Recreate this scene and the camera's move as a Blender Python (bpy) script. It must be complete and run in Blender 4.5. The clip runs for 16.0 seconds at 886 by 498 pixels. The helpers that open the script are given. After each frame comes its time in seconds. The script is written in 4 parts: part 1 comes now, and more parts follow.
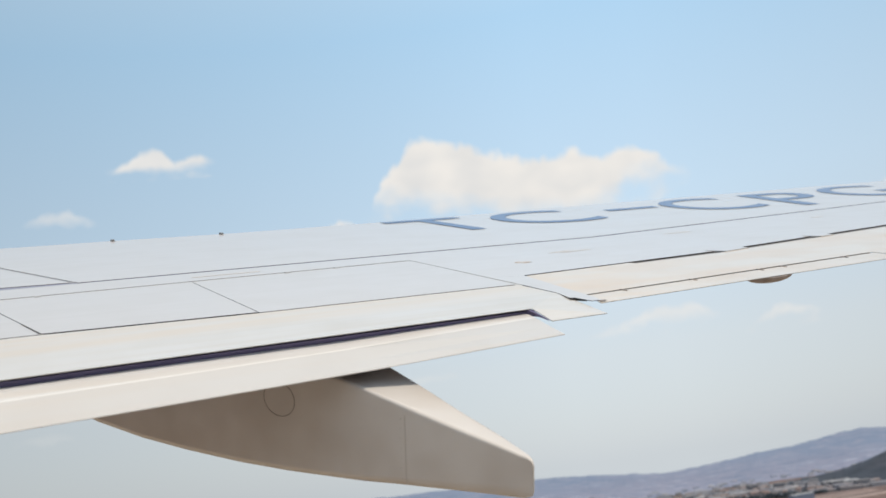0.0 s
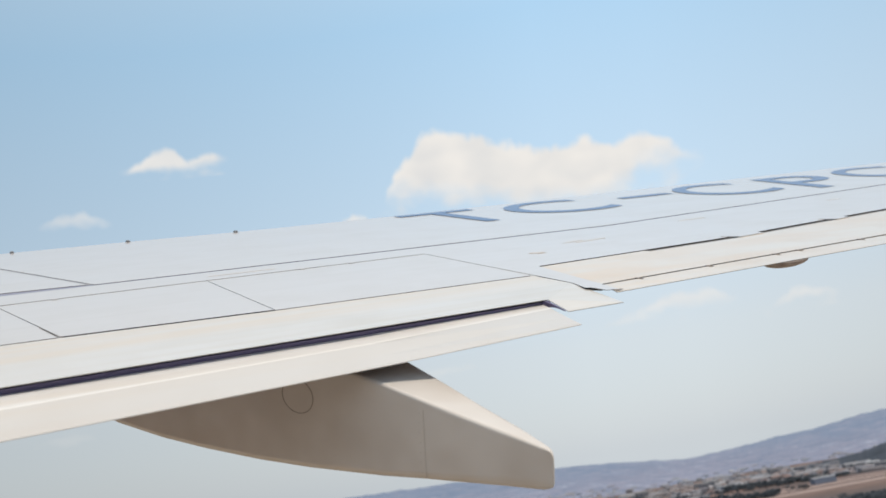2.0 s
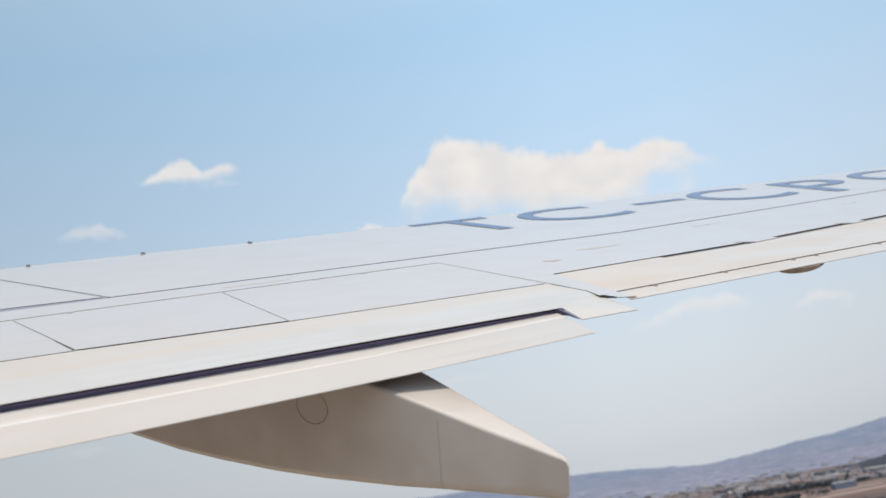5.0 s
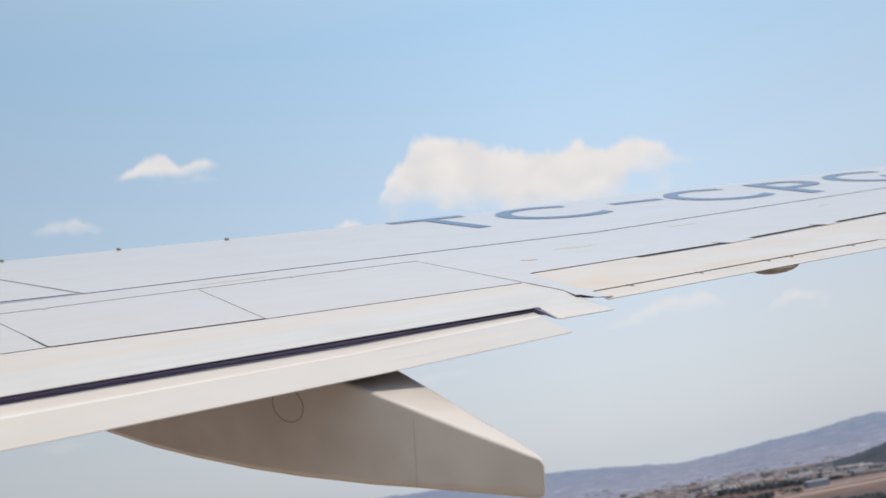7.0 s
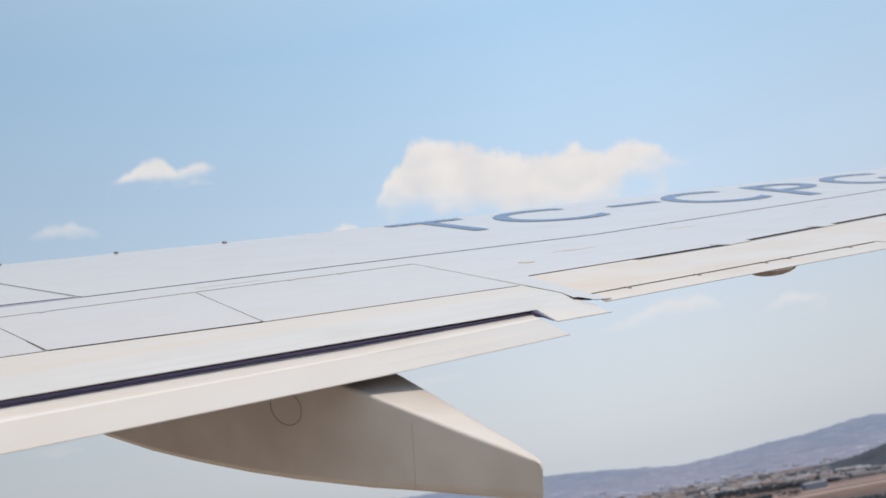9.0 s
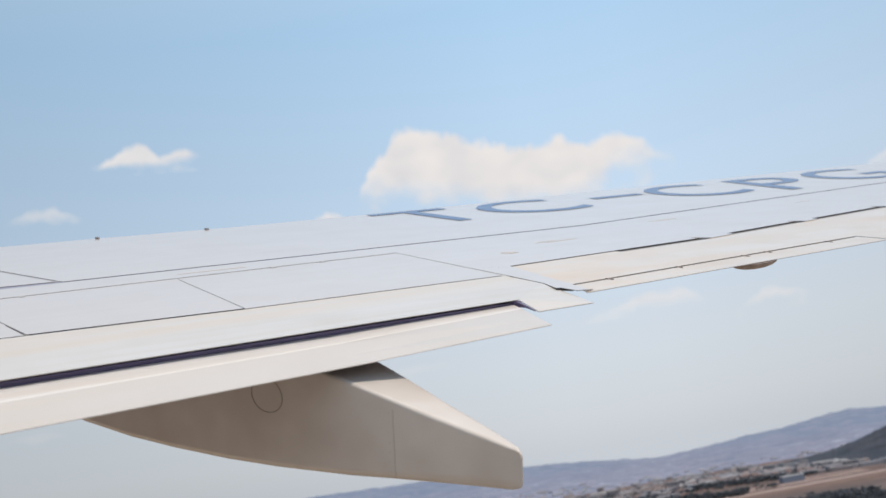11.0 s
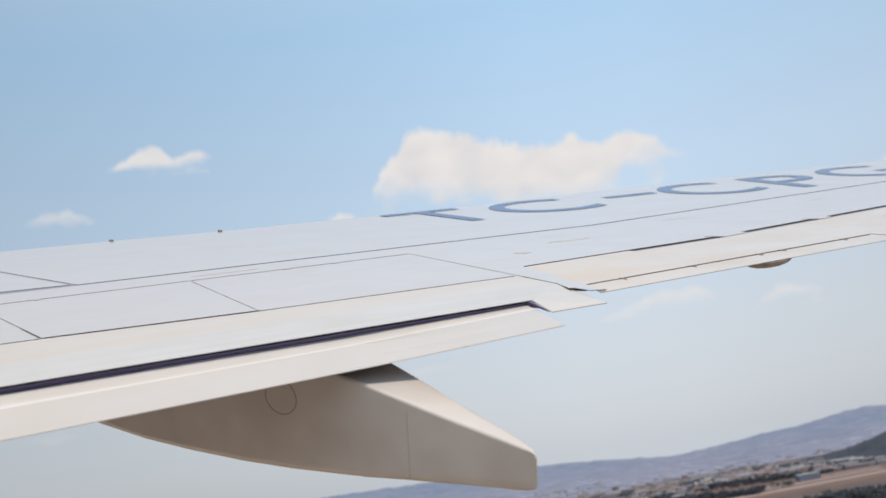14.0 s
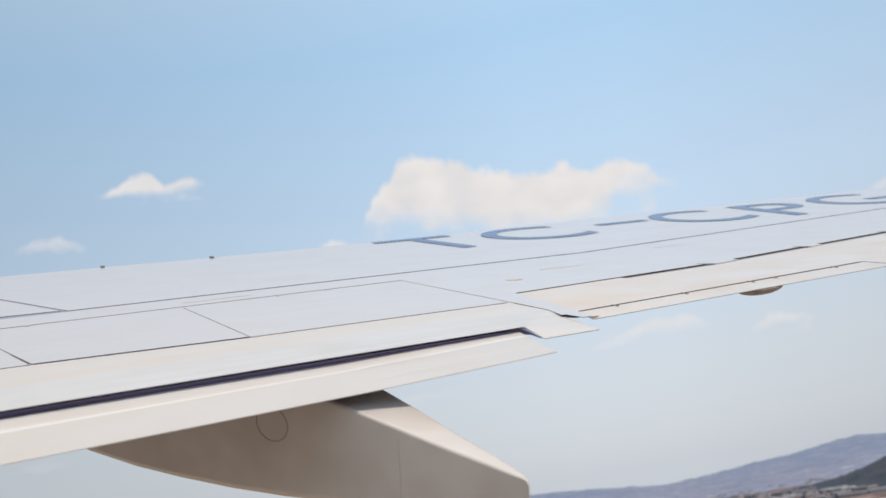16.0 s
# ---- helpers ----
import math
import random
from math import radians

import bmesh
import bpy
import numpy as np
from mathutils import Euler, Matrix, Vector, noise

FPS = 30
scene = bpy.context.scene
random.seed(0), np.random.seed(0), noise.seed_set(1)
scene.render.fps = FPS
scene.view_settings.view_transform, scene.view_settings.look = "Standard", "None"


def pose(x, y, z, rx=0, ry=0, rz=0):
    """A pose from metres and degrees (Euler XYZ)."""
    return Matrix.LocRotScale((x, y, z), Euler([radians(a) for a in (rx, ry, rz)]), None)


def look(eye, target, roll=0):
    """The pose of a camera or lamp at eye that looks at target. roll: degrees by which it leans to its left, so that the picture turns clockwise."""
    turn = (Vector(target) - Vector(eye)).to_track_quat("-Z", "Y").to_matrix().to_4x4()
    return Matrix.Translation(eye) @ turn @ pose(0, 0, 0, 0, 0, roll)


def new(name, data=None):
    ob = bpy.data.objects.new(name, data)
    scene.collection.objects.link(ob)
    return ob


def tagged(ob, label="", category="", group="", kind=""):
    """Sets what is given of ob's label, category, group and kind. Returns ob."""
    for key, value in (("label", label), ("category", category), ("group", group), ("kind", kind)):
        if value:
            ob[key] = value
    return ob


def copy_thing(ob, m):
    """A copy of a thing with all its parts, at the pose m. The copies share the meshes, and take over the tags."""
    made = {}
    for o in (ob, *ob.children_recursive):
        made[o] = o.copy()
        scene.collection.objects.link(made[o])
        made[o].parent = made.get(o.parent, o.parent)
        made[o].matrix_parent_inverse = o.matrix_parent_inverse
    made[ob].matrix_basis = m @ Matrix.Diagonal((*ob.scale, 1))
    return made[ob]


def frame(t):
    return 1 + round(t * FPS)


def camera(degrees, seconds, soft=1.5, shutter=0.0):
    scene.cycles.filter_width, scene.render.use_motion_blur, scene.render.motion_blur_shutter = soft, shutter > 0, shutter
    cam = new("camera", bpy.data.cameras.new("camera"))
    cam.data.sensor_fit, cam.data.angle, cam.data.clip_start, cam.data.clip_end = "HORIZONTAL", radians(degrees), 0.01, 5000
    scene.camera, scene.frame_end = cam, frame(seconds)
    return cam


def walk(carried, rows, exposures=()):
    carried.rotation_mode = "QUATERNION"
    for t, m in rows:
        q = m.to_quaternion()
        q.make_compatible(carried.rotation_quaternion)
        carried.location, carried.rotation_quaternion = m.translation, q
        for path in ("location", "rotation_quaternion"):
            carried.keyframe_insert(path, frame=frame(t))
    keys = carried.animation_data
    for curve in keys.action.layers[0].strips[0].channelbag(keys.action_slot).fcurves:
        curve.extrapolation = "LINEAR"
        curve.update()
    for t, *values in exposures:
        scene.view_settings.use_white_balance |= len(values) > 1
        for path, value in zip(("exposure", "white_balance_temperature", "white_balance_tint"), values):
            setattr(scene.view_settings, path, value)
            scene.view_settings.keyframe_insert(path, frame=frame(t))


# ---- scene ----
FOV = 46.57
ALT = 120.0   # height of the climbing cabin window over the plain
cam = camera(FOV, 16.0, soft=1.6)
cam.data.dof.use_dof, cam.data.dof.focus_distance, cam.data.dof.aperture_fstop = True, 5.6, 2.4
# seconds, small hand shifts in metres, then the turn in degrees
PATH = (
    (0.0, -0.0112, -0.0026, -0.0128, 102.913, 7.981, 3.266),
    (0.5, -0.0143, -0.0027, -0.0125, 102.948, 8.117, 3.721),
    (1.0, -0.0110, -0.0029, -0.0132, 103.374, 8.579, 3.801),
    (1.5, -0.0075, -0.0018, -0.0078, 102.737, 8.976, 3.949),
    (2.0, -0.0101, -0.0010, -0.0047, 102.611, 9.229, 4.374),
    (2.5, -0.0033, -0.0014, -0.0023, 102.120, 9.268, 4.338),
    (3.0, -0.0021, -0.0005, -0.0016, 102.138, 9.472, 4.863),
    (3.5, -0.0029, -0.0009, -0.0006, 102.496, 9.701, 4.995),
    (4.0, -0.0017, -0.0008, 0.0012, 103.423, 9.802, 5.642),
    (6.5, 0.0032, 0.0007, 0.0021, 102.719, 9.474, 4.284),
    (7.0, 0.0047, 0.0006, 0.0061, 102.839, 9.521, 4.045),
    (7.5, 0.0049, 0.0010, 0.0058, 103.888, 9.871, 4.733),
    (8.0, 0.0010, 0.0003, 0.0038, 103.049, 9.572, 4.631),
    (8.5, 0.0018, 0.0002, 0.0049, 103.030, 9.658, 4.298),
    (11.0, 0.0013, -0.0002, -0.0004, 102.269, 9.166, 2.830),
    (11.5, -0.0029, -0.0002, -0.0019, 101.846, 9.223, 3.700),
    (12.0, 0.0004, -0.0002, -0.0008, 101.339, 9.394, 3.508),
    (12.5, 0.0000, 0.0000, 0.0000, 102.379, 9.674, 2.112),
    (13.0, 0.0032, 0.0017, 0.0059, 103.689, 9.686, 3.566),
    (13.5, 0.0026, -0.0007, 0.0004, 104.142, 9.399, 0.940),
    (13.6, 0.0026, -0.0007, 0.0004, 104.175, 9.340, 3.427),
    (14.0, 0.0032, 0.0015, 0.0061, 102.371, 9.381, 3.628),
    (14.5, 0.0016, -0.0000, 0.0001, 102.413, 9.326, 1.636),
    (15.0, 0.0023, 0.0011, 0.0047, 101.855, 9.404, 2.712),
    (15.5, 0.0012, 0.0009, 0.0019, 104.584, 9.649, 3.024),
    (16.0, -0.0000, 0.0002, 0.0012, 103.823, 9.366, 3.149),
)
walk(cam, [(t, pose(x, y, z + ALT, rx, ry, rz)) for t, x, y, z, rx, ry, rz in PATH],
     exposures=[(0.0, 0.06, 6900, 8.5), (4.2, 0.06, 6850, 9.5), (6.3, 0.0, 6800, 11.5), (11.5, 0.0, 6800, 11.5), (12.5, -0.05, 6800, 11.5), (13.2, 0.0, 6800, 11.5), (14.0, -0.02, 6800, 11.5), (14.5, -0.2, 6500, 10), (15.1, -0.07, 6750, 11), (16.0, 0.0, 6800, 11.5)])

# ---------------------------------------------------------------- world and sun
SUN = Vector((0.48, -0.34, 0.883)).normalized()
world = bpy.data.worlds.new("world")
scene.world = world
world.use_nodes = True
wn, wl = world.node_tree.nodes, world.node_tree.links
sky = wn.new("ShaderNodeTexSky")
sky.sky_type = "NISHITA"
sky.sun_disc = False
sky.sun_elevation = math.asin(SUN.z)
sky.sun_rotation = math.atan2(SUN.x, SUN.y)
sky.altitude = 100
sky.air_density, sky.dust_density, sky.ozone_density = 1.0, 1.6, 1.5
tc = wn.new("ShaderNodeTexCoord")
axes = wn.new("ShaderNodeSeparateXYZ")
wl.new(tc.outputs["Generated"], axes.inputs[0])
pale = wn.new("ShaderNodeValToRGB")      # thin summer haze, whitening towards the horizon
for e, (at, col) in zip([pale.color_ramp.elements[0], pale.color_ramp.elements[1]] + [pale.color_ramp.elements.new(0.5) for _ in range(3)],
                        ((0.0, (6.3, 7.0, 7.9)), (1.0, (1.1, 2.6, 5.6)), (0.10, (6.65, 7.45, 8.4)), (0.24, (6.0, 7.85, 9.85)), (0.42, (4.6, 7.25, 10.1)))):
    e.position, e.color = at, (*[c / 10 for c in col], 1)
wl.new(axes.outputs[2], pale.inputs[0])
hazed = wn.new("ShaderNodeMix")
hazed.data_type = "RGBA"
hazed.inputs[0].default_value = 0.8
scaled = wn.new("ShaderNodeMix")
scaled.data_type, scaled.blend_type = "RGBA", "MULTIPLY"
scaled.inputs[0].default_value = 1.0
scaled.inputs[7].default_value = (0.11, 0.11, 0.11, 1)
wl.new(sky.outputs[0], scaled.inputs[6])
wl.new(scaled.outputs[2], hazed.inputs[6])
wl.new(pale.outputs[0], hazed.inputs[7])
side = wn.new("ShaderNodeMapRange")       # the window's and lens's dark edges, put into the sky to both sides
for i, v in enumerate((-0.46, 0.08, 0.76, 1.03)):
    side.inputs[i + 1].default_value = v
wl.new(axes.outputs[0], side.inputs[0])
other = wn.new("ShaderNodeMapRange")
for i, v in enumerate((0.18, 0.60, 1.0, 0.82)):
    other.inputs[i + 1].default_value = v
wl.new(axes.outputs[0], other.inputs[0])
sides = wn.new("ShaderNodeMath")
sides.operation = "MULTIPLY"
wl.new(side.outputs[0], sides.inputs[0])
wl.new(other.outputs[0], sides.inputs[1])
deep = wn.new("ShaderNodeMix")
deep.data_type, deep.blend_type = "RGBA", "MULTIPLY"
deep.inputs[0].default_value = 1.0
wl.new(hazed.outputs[2], deep.inputs[6])
wl.new(sides.outputs[0], deep.inputs[7])
wl.new(deep.outputs[2], wn["Background"].inputs[0])
wn["Background"].inputs[1].default_value = 1.0
sun_data = bpy.data.lights.new("sun", "SUN")
sun_data.energy, sun_data.angle, sun_data.color = 2.15, radians(0.5), (1.0, 0.935, 0.84)
sun = new("sun", sun_data)
sun.matrix_world = look((0, 0, 400), Vector((0, 0, 400)) - SUN)

# ---------------------------------------------------------------- materials


def material(name, base, rough=0.5, metal=0.0, coat=0.0):
    m = bpy.data.materials.new(name)
    m.use_nodes = True
    b = m.node_tree.nodes["Principled BSDF"]
    b.inputs["Base Color"].default_value = (*base, 1)
    b.inputs["Roughness"].default_value = rough
    b.inputs["Metallic"].default_value = metal
    b.inputs["Coat Weight"].default_value = coat
    return m, m.node_tree.nodes, m.node_tree.links, b


def node(nodes, kind, **values):
    n = nodes.new(kind)
    for key, value in values.items():
        n.inputs[key].default_value = value
    return n


def mapped(nodes, links, scale, turn=(0, 0, 0)):
    tc = nodes.new("ShaderNodeTexCoord")
    mp = nodes.new("ShaderNodeMapping")
    mp.inputs["Scale"].default_value = scale
    mp.inputs["Rotation"].default_value = turn
    links.new(tc.outputs["Object"], mp.inputs["Vector"])
    return mp.outputs[0]


def ramp(nodes, links, source, stops):
    r = nodes.new("ShaderNodeValToRGB")
    el = r.color_ramp.elements
    while len(el) < len(stops):
        el.new(0.5)
    for e, (at, col) in zip(el, stops):
        e.position, e.color = at, (*col, 1)
    links.new(source, r.inputs[0])
    return r.outputs[0]


def mix(nodes, links, fac, a, b, mode="MIX"):
    m = nodes.new("ShaderNodeMix")
    m.data_type, m.blend_type = "RGBA", mode
    for sock, val in ((m.inputs[0], fac), (m.inputs[6], a), (m.inputs[7], b)):
        if isinstance(val, (int, float)):
            sock.default_value = val
        elif isinstance(val, tuple):
            sock.default_value = (*val, 1)
        else:
            links.new(val, sock)
    return m.outputs[2]


def noise_of(nodes, links, vec, scale, detail=4, rough=0.55):
    n = node(nodes, "ShaderNodeTexNoise", Scale=scale, Detail=detail, Roughness=rough)
    links.new(vec, n.inputs["Vector"])
    return n.outputs["Fac"]


def paint(name, base, stain, amount, rough=0.32, stretch=(0.35, 7.0, 1.0), band=None, root=None):
    """Aircraft paint: faint cloudy wear, streaks along the span and thin spots of grime."""
    m, ns, ls, b = material(name, base, rough, 0.0, 0.45)
    streak = noise_of(ns, ls, mapped(ns, ls, stretch), 1.6, 1.5)
    blot = noise_of(ns, ls, mapped(ns, ls, (1, 1, 1)), 2.3, 2.5, 0.5)
    f1 = ramp(ns, ls, streak, [(0.42, (0, 0, 0)), (0.72, (amount,) * 3)])
    f2 = ramp(ns, ls, blot, [(0.45, (0, 0, 0)), (0.8, (amount * 0.7,) * 3)])
    c = mix(ns, ls, f1, base, stain)
    c = mix(ns, ls, f2, c, tuple(0.82 * v for v in stain))
    if band:      # soot and oil washed back behind a hinge line
        ax = ns.new("ShaderNodeSeparateXYZ")
        ls.new(mapped(ns, ls, (1, 1, 1)), ax.inputs[0])
        mr = ns.new("ShaderNodeMapRange")
        for i, v in enumerate((band[0], band[1], band[2], 0.0)):
            mr.inputs[i + 1].default_value = v
        ls.new(ax.outputs[1], mr.inputs[0])
        far = mix(ns, ls, 1.0, mr.outputs[0], ramp(ns, ls, streak, [(0.3, (0.35,) * 3), (0.65, (1, 1, 1))]), "MULTIPLY")
        c = mix(ns, ls, far, c, (0.70, 0.58, 0.47))
    if root:      # cream stains spreading from the inboard corner
        ax = ns.new("ShaderNodeSeparateXYZ")
        ls.new(mapped(ns, ls, (1, 1, 1)), ax.inputs[0])
        mr = ns.new("ShaderNodeMapRange")
        for i, v in enumerate((root[0], root[1], root[2], 0.0)):
            mr.inputs[i + 1].default_value = v
        ls.new(ax.outputs[0], mr.inputs[0])
        near = mix(ns, ls, 1.0, mr.outputs[0], ramp(ns, ls, noise_of(ns, ls, mapped(ns, ls, (1.0, 2.5, 1.0)), 3.0, 4, 0.6), [(0.35, (0.15,) * 3), (0.62, (1, 1, 1))]), "MULTIPLY")
        c = mix(ns, ls, near, c, (0.74, 0.56, 0.40))
    ls.new(c, b.inputs["Base Color"])
    ls.new(ramp(ns, ls, blot, [(0.3, (rough + 0.01,) * 3), (0.75, (rough + 0.07,) * 3)]), b.inputs["Roughness"])
    return m


WHITE = paint("white_wing_paint", (0.645, 0.588, 0.562), (0.55, 0.50, 0.45), 0.25, 0.29)
CREAM = paint("stained_flap_paint", (0.665, 0.625, 0.595), (0.60, 0.53, 0.45), 0.5, 0.38, (0.35, 7.0, 1.0), (-1.45, -1.55, 0.75))
# Rear flap's upper band: stronger sunlight put into a lighter white, with faint stains
BRIGHT = paint("sunlit_flap_paint", (0.755, 0.715, 0.685), (0.66, 0.57, 0.49), 0.45, 0.36, (0.35, 9.0, 1.0))
# Rear flap's lower band: its duller sunlight is put into a greyer colour
FLAP_SHADE = paint("shaded_flap_paint", (0.60, 0.565, 0.54), (0.60, 0.52, 0.45), 0.4, 0.38, (0.35, 5.0, 1.0))
STAINED = paint("stained_aileron_paint", (0.69, 0.63, 0.575), (0.68, 0.51, 0.38), 0.7, 0.4, (0.5, 2.2, 1.0), (-0.9, -2.3, 0.55), (1.45, 3.0, 0.65))
GREY = paint("fairing_paint", (0.70, 0.635, 0.585), (0.56, 0.475, 0.41), 0.5, 0.3, (2.5, 2.5, 2.5))
SEAL = material("dark_sealant", (0.06, 0.052, 0.048), 0.7)[0]
# Shade of the flap slot and skin gaps, put into one navy colour
COVE = material("navy_gap_shade", (0.125, 0.108, 0.20), 0.6)[0]
# Flap underside, out of view, darkened to deepen the shade on the fairing
UNDER = material("unseen_flap_underside", (0.16, 0.16, 0.19), 0.6)[0]
FILLER = material("grey_gap_filler", (0.27, 0.265, 0.28), 0.6)[0]
PALE = material("pale_gap_filler", (0.45, 0.42, 0.41), 0.6)[0]
DIM = material("dim_gap_paint", (0.17, 0.16, 0.16), 0.6)[0]
STENCIL = material("faded_stencil_paint", (0.585, 0.535, 0.505), 0.5)[0]
MAUVE = material("mauve_grey_sealant", (0.25, 0.25, 0.32), 0.6)[0]
FAINT = material("faint_panel_joint", (0.40, 0.35, 0.31), 0.6)[0]
INK = paint("faded_blue_lettering", (0.062, 0.112, 0.25), (0.13, 0.18, 0.31), 0.5, 0.45)
RUST = material("brown_weathered_paint", (0.22, 0.165, 0.135), 0.6)[0]
TAUPE = paint("taupe_fairing_paint", (0.40, 0.315, 0.28), (0.24, 0.18, 0.15), 0.9, 0.5, (14.0, 3.0, 3.0))
SEAM = material("worn_seam", (0.36, 0.33, 0.30), 0.6)[0]
RUST_PALE = material("pale_rust_mark", (0.50, 0.39, 0.32), 0.6)[0]
SEAM_PALE = material("painted_over_seam", (0.58, 0.52, 0.465), 0.5)[0]
BLOCK = material("grey_block_paint", (0.17, 0.17, 0.18), 0.6)[0]
METAL = material("bare_metal", (0.35, 0.34, 0.33), 0.4, 0.8)[0]


def part(name, bm, mats, parent, label=""):
    me = bpy.data.meshes.new(name)
    bm.to_mesh(me)
    bm.free()
    for m in (mats if isinstance(mats, (tuple, list)) else (mats,)):
        me.materials.append(m)
    ob = new(name, me)
    ob.parent = parent
    if label:
        tagged(ob, label)
    return ob


def plate(poly, top=0.0, thick=0.02, droop=0.0):
    """A skin panel: the polygon (u, v) at height top, with dark sealed edges (material 1)."""
    bm = bmesh.new()
    v0 = sum(p[1] for p in poly) / len(poly)
    up = [bm.verts.new((u, v, top + droop * (v - v0))) for u, v in poly]
    lo = [bm.verts.new((u, v, top - thick + droop * (v - v0))) for u, v in poly]
    bm.faces.new(up)
    bm.faces.new(lo[::-1]).material_index = 1
    n = len(poly)
    for i in range(n):
        j = (i + 1) % n
        bm.faces.new((up[i], lo[i], lo[j], up[j])).material_index = 1
    bmesh.ops.recalc_face_normals(bm, faces=bm.faces)
    return bm


def loft(stations, smooth=True):
    """A closed solid through the profiles [(u, [(v, w), ...]), ...]."""
    bm = bmesh.new()
    rings = [[bm.verts.new((u + (p[2] if len(p) > 2 else 0), p[0], p[1])) for p in prof] for u, prof in stations]
    n = len(rings[0])
    for a, b in zip(rings, rings[1:]):
        for i in range(n):
            j = (i + 1) % n
            bm.faces.new((a[i], a[j], b[j], b[i])).smooth = smooth
    bm.faces.new(rings[0])
    bm.faces.new(rings[-1][::-1])
    bmesh.ops.recalc_face_normals(bm, faces=bm.faces)
    return bm


def along(pts, u):
    """The v of a polyline at u."""
    return float(np.interp(u, [p[0] for p in pts], [p[1] for p in pts]))


# ---------------------------------------------------------------- the wing: u along the span, v forward, w up from the skin
U = Vector((0.867, 0.494, 0.061)).normalized()
N = Vector((0.123, -0.332, 0.935)).normalized()
V = N.cross(U).normalized()
wing = new("aircraft_wing")
wing.matrix_world = Matrix(((U.x, V.x, N.x, -1.567), (U.y, V.y, N.y, 5.55), (U.z, V.z, N.z, ALT + 1.275), (0, 0, 0, 1)))
tagged(wing, "white painted airliner wing with flaps lowered in flight", "airplane wing")

ROOT, TIP = -6.0, 12.6
CROWN = [(ROOT, 2.95), (0.09, 2.59), (0.92, 2.49), (2.33, 2.47), (10.13, 2.93), (TIP, 3.05)]
SPAR = [(ROOT, 0.50), (-0.56, 0.37), (3.0, 0.29), (7.44, 0.94), (TIP, 1.72)]
HINGE = [(ROOT, 0.02), (1.37, 0.0)]
SPOIL = [(ROOT, -0.95), (-0.91, -1.11), (0.0, -1.18), (1.37, -1.22)]
AIL = [(1.58, -0.98), (3.05, -0.87), (5.57, -0.45), (9.0, 0.12), (TIP, 0.75)]
AIL_TE = [(1.40, -1.89), (3.9, -1.69), (TIP, -0.75)]
TAB = [(1.49, -1.67), (3.77, -1.48)]
G = 0.016   # half a panel gap


def nose(u):
    c = along(CROWN, u)
    return [(c - 0.05, -0.004), (c + 0.06, -0.014), (c + 0.2, -0.045), (c + 0.4, -0.12), (c + 0.56, -0.22), (c + 0.63, -0.33),
            (c + 0.58, -0.42), (c + 0.3, -0.50)]


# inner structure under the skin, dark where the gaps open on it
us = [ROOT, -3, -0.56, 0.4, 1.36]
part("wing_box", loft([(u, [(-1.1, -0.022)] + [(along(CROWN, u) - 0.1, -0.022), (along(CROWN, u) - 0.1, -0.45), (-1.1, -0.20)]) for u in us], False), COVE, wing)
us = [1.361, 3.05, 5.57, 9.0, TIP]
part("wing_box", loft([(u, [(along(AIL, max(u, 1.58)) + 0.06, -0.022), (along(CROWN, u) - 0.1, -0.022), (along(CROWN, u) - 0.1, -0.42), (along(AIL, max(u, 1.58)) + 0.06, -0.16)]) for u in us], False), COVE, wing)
# leading edge with its rounded nose
us = [ROOT, -3, -1, 0.09, 0.92, 1.6, 2.33, 4, 6, 8, 10.13, TIP]
part("leading_edge", loft([(u, nose(u) + [(along(CROWN, u) - 0.05, -0.40)]) for u in us]), WHITE, wing, "smooth rounded white leading edge")

# upper skin panels
us = [3.0, 5.2, 7.44, TIP]
front = [(-0.54, along(SPAR, -0.54) + 0.022)] + [(u, along(SPAR, u) + 0.022) for u in us] + [(u, along(CROWN, u)) for u in (TIP, 10.13, 6, 2.33, 0.92, 0.09)] + [(-1.22, along(CROWN, -1.22))]
part("skin_panel", plate(front), (WHITE, SEAL), wing)
inner = [(ROOT, along(SPAR, ROOT) + 0.15), (-1.0, along(SPAR, -1.0) + 0.092), (-0.578, 0.425), (-1.245, along(CROWN, -1.245)), (ROOT, along(CROWN, ROOT))]
part("skin_panel", plate(inner), (WHITE, SEAL), wing)
strip = [(ROOT, along(HINGE, ROOT) + G), (1.375, G), (1.385, -0.92), (1.574, -0.972)] + [(u, along(AIL, u) + 0.018) for u in (1.585, 3.05, 5.57, 9.0, TIP)] + \
        [(u, along(SPAR, u) - G) for u in (TIP, 7.44, 3.0, -0.56, ROOT)]
part("skin_panel", plate(strip), (WHITE, SEAL), wing)

# spoilers
edges = [(ROOT, ROOT), (-3.95, -3.60), (-2.50, -2.24), (-1.09, -0.93), (0.0, 0.0), (1.37, 1.37)]     # at the hinge, at the trailing edge
for (a0, a1), (b0, b1) in zip(edges, edges[1:]):
    lip = 0.024 if b1 == 0.0 else 0.012
    poly = [(a1 + 0.003, along(SPOIL, a1) + lip), (b1 - 0.003, along(SPOIL, b1) + lip), (b0 - 0.003, along(HINGE, b0) - 0.018), (a0 + 0.003, along(HINGE, a0) - 0.018)]
    part("spoiler", plate(poly, 0.0, 0.022), (WHITE, SEAL), wing)

# forward flap and its notched outboard end
flap1 = [(ROOT, along(SPOIL, ROOT) - 0.007), (-0.91, along(SPOIL, -0.91) - 0.007), (0.0, -1.187), (1.375, -1.227), (1.38, -1.55), (1.05, -1.84), (-0.94, -1.88), (ROOT, -2.02)]
part("forward_flap", plate(flap1, 0.0, 0.0025), (CREAM, SEAM), wing, "cream stained forward flap panel")
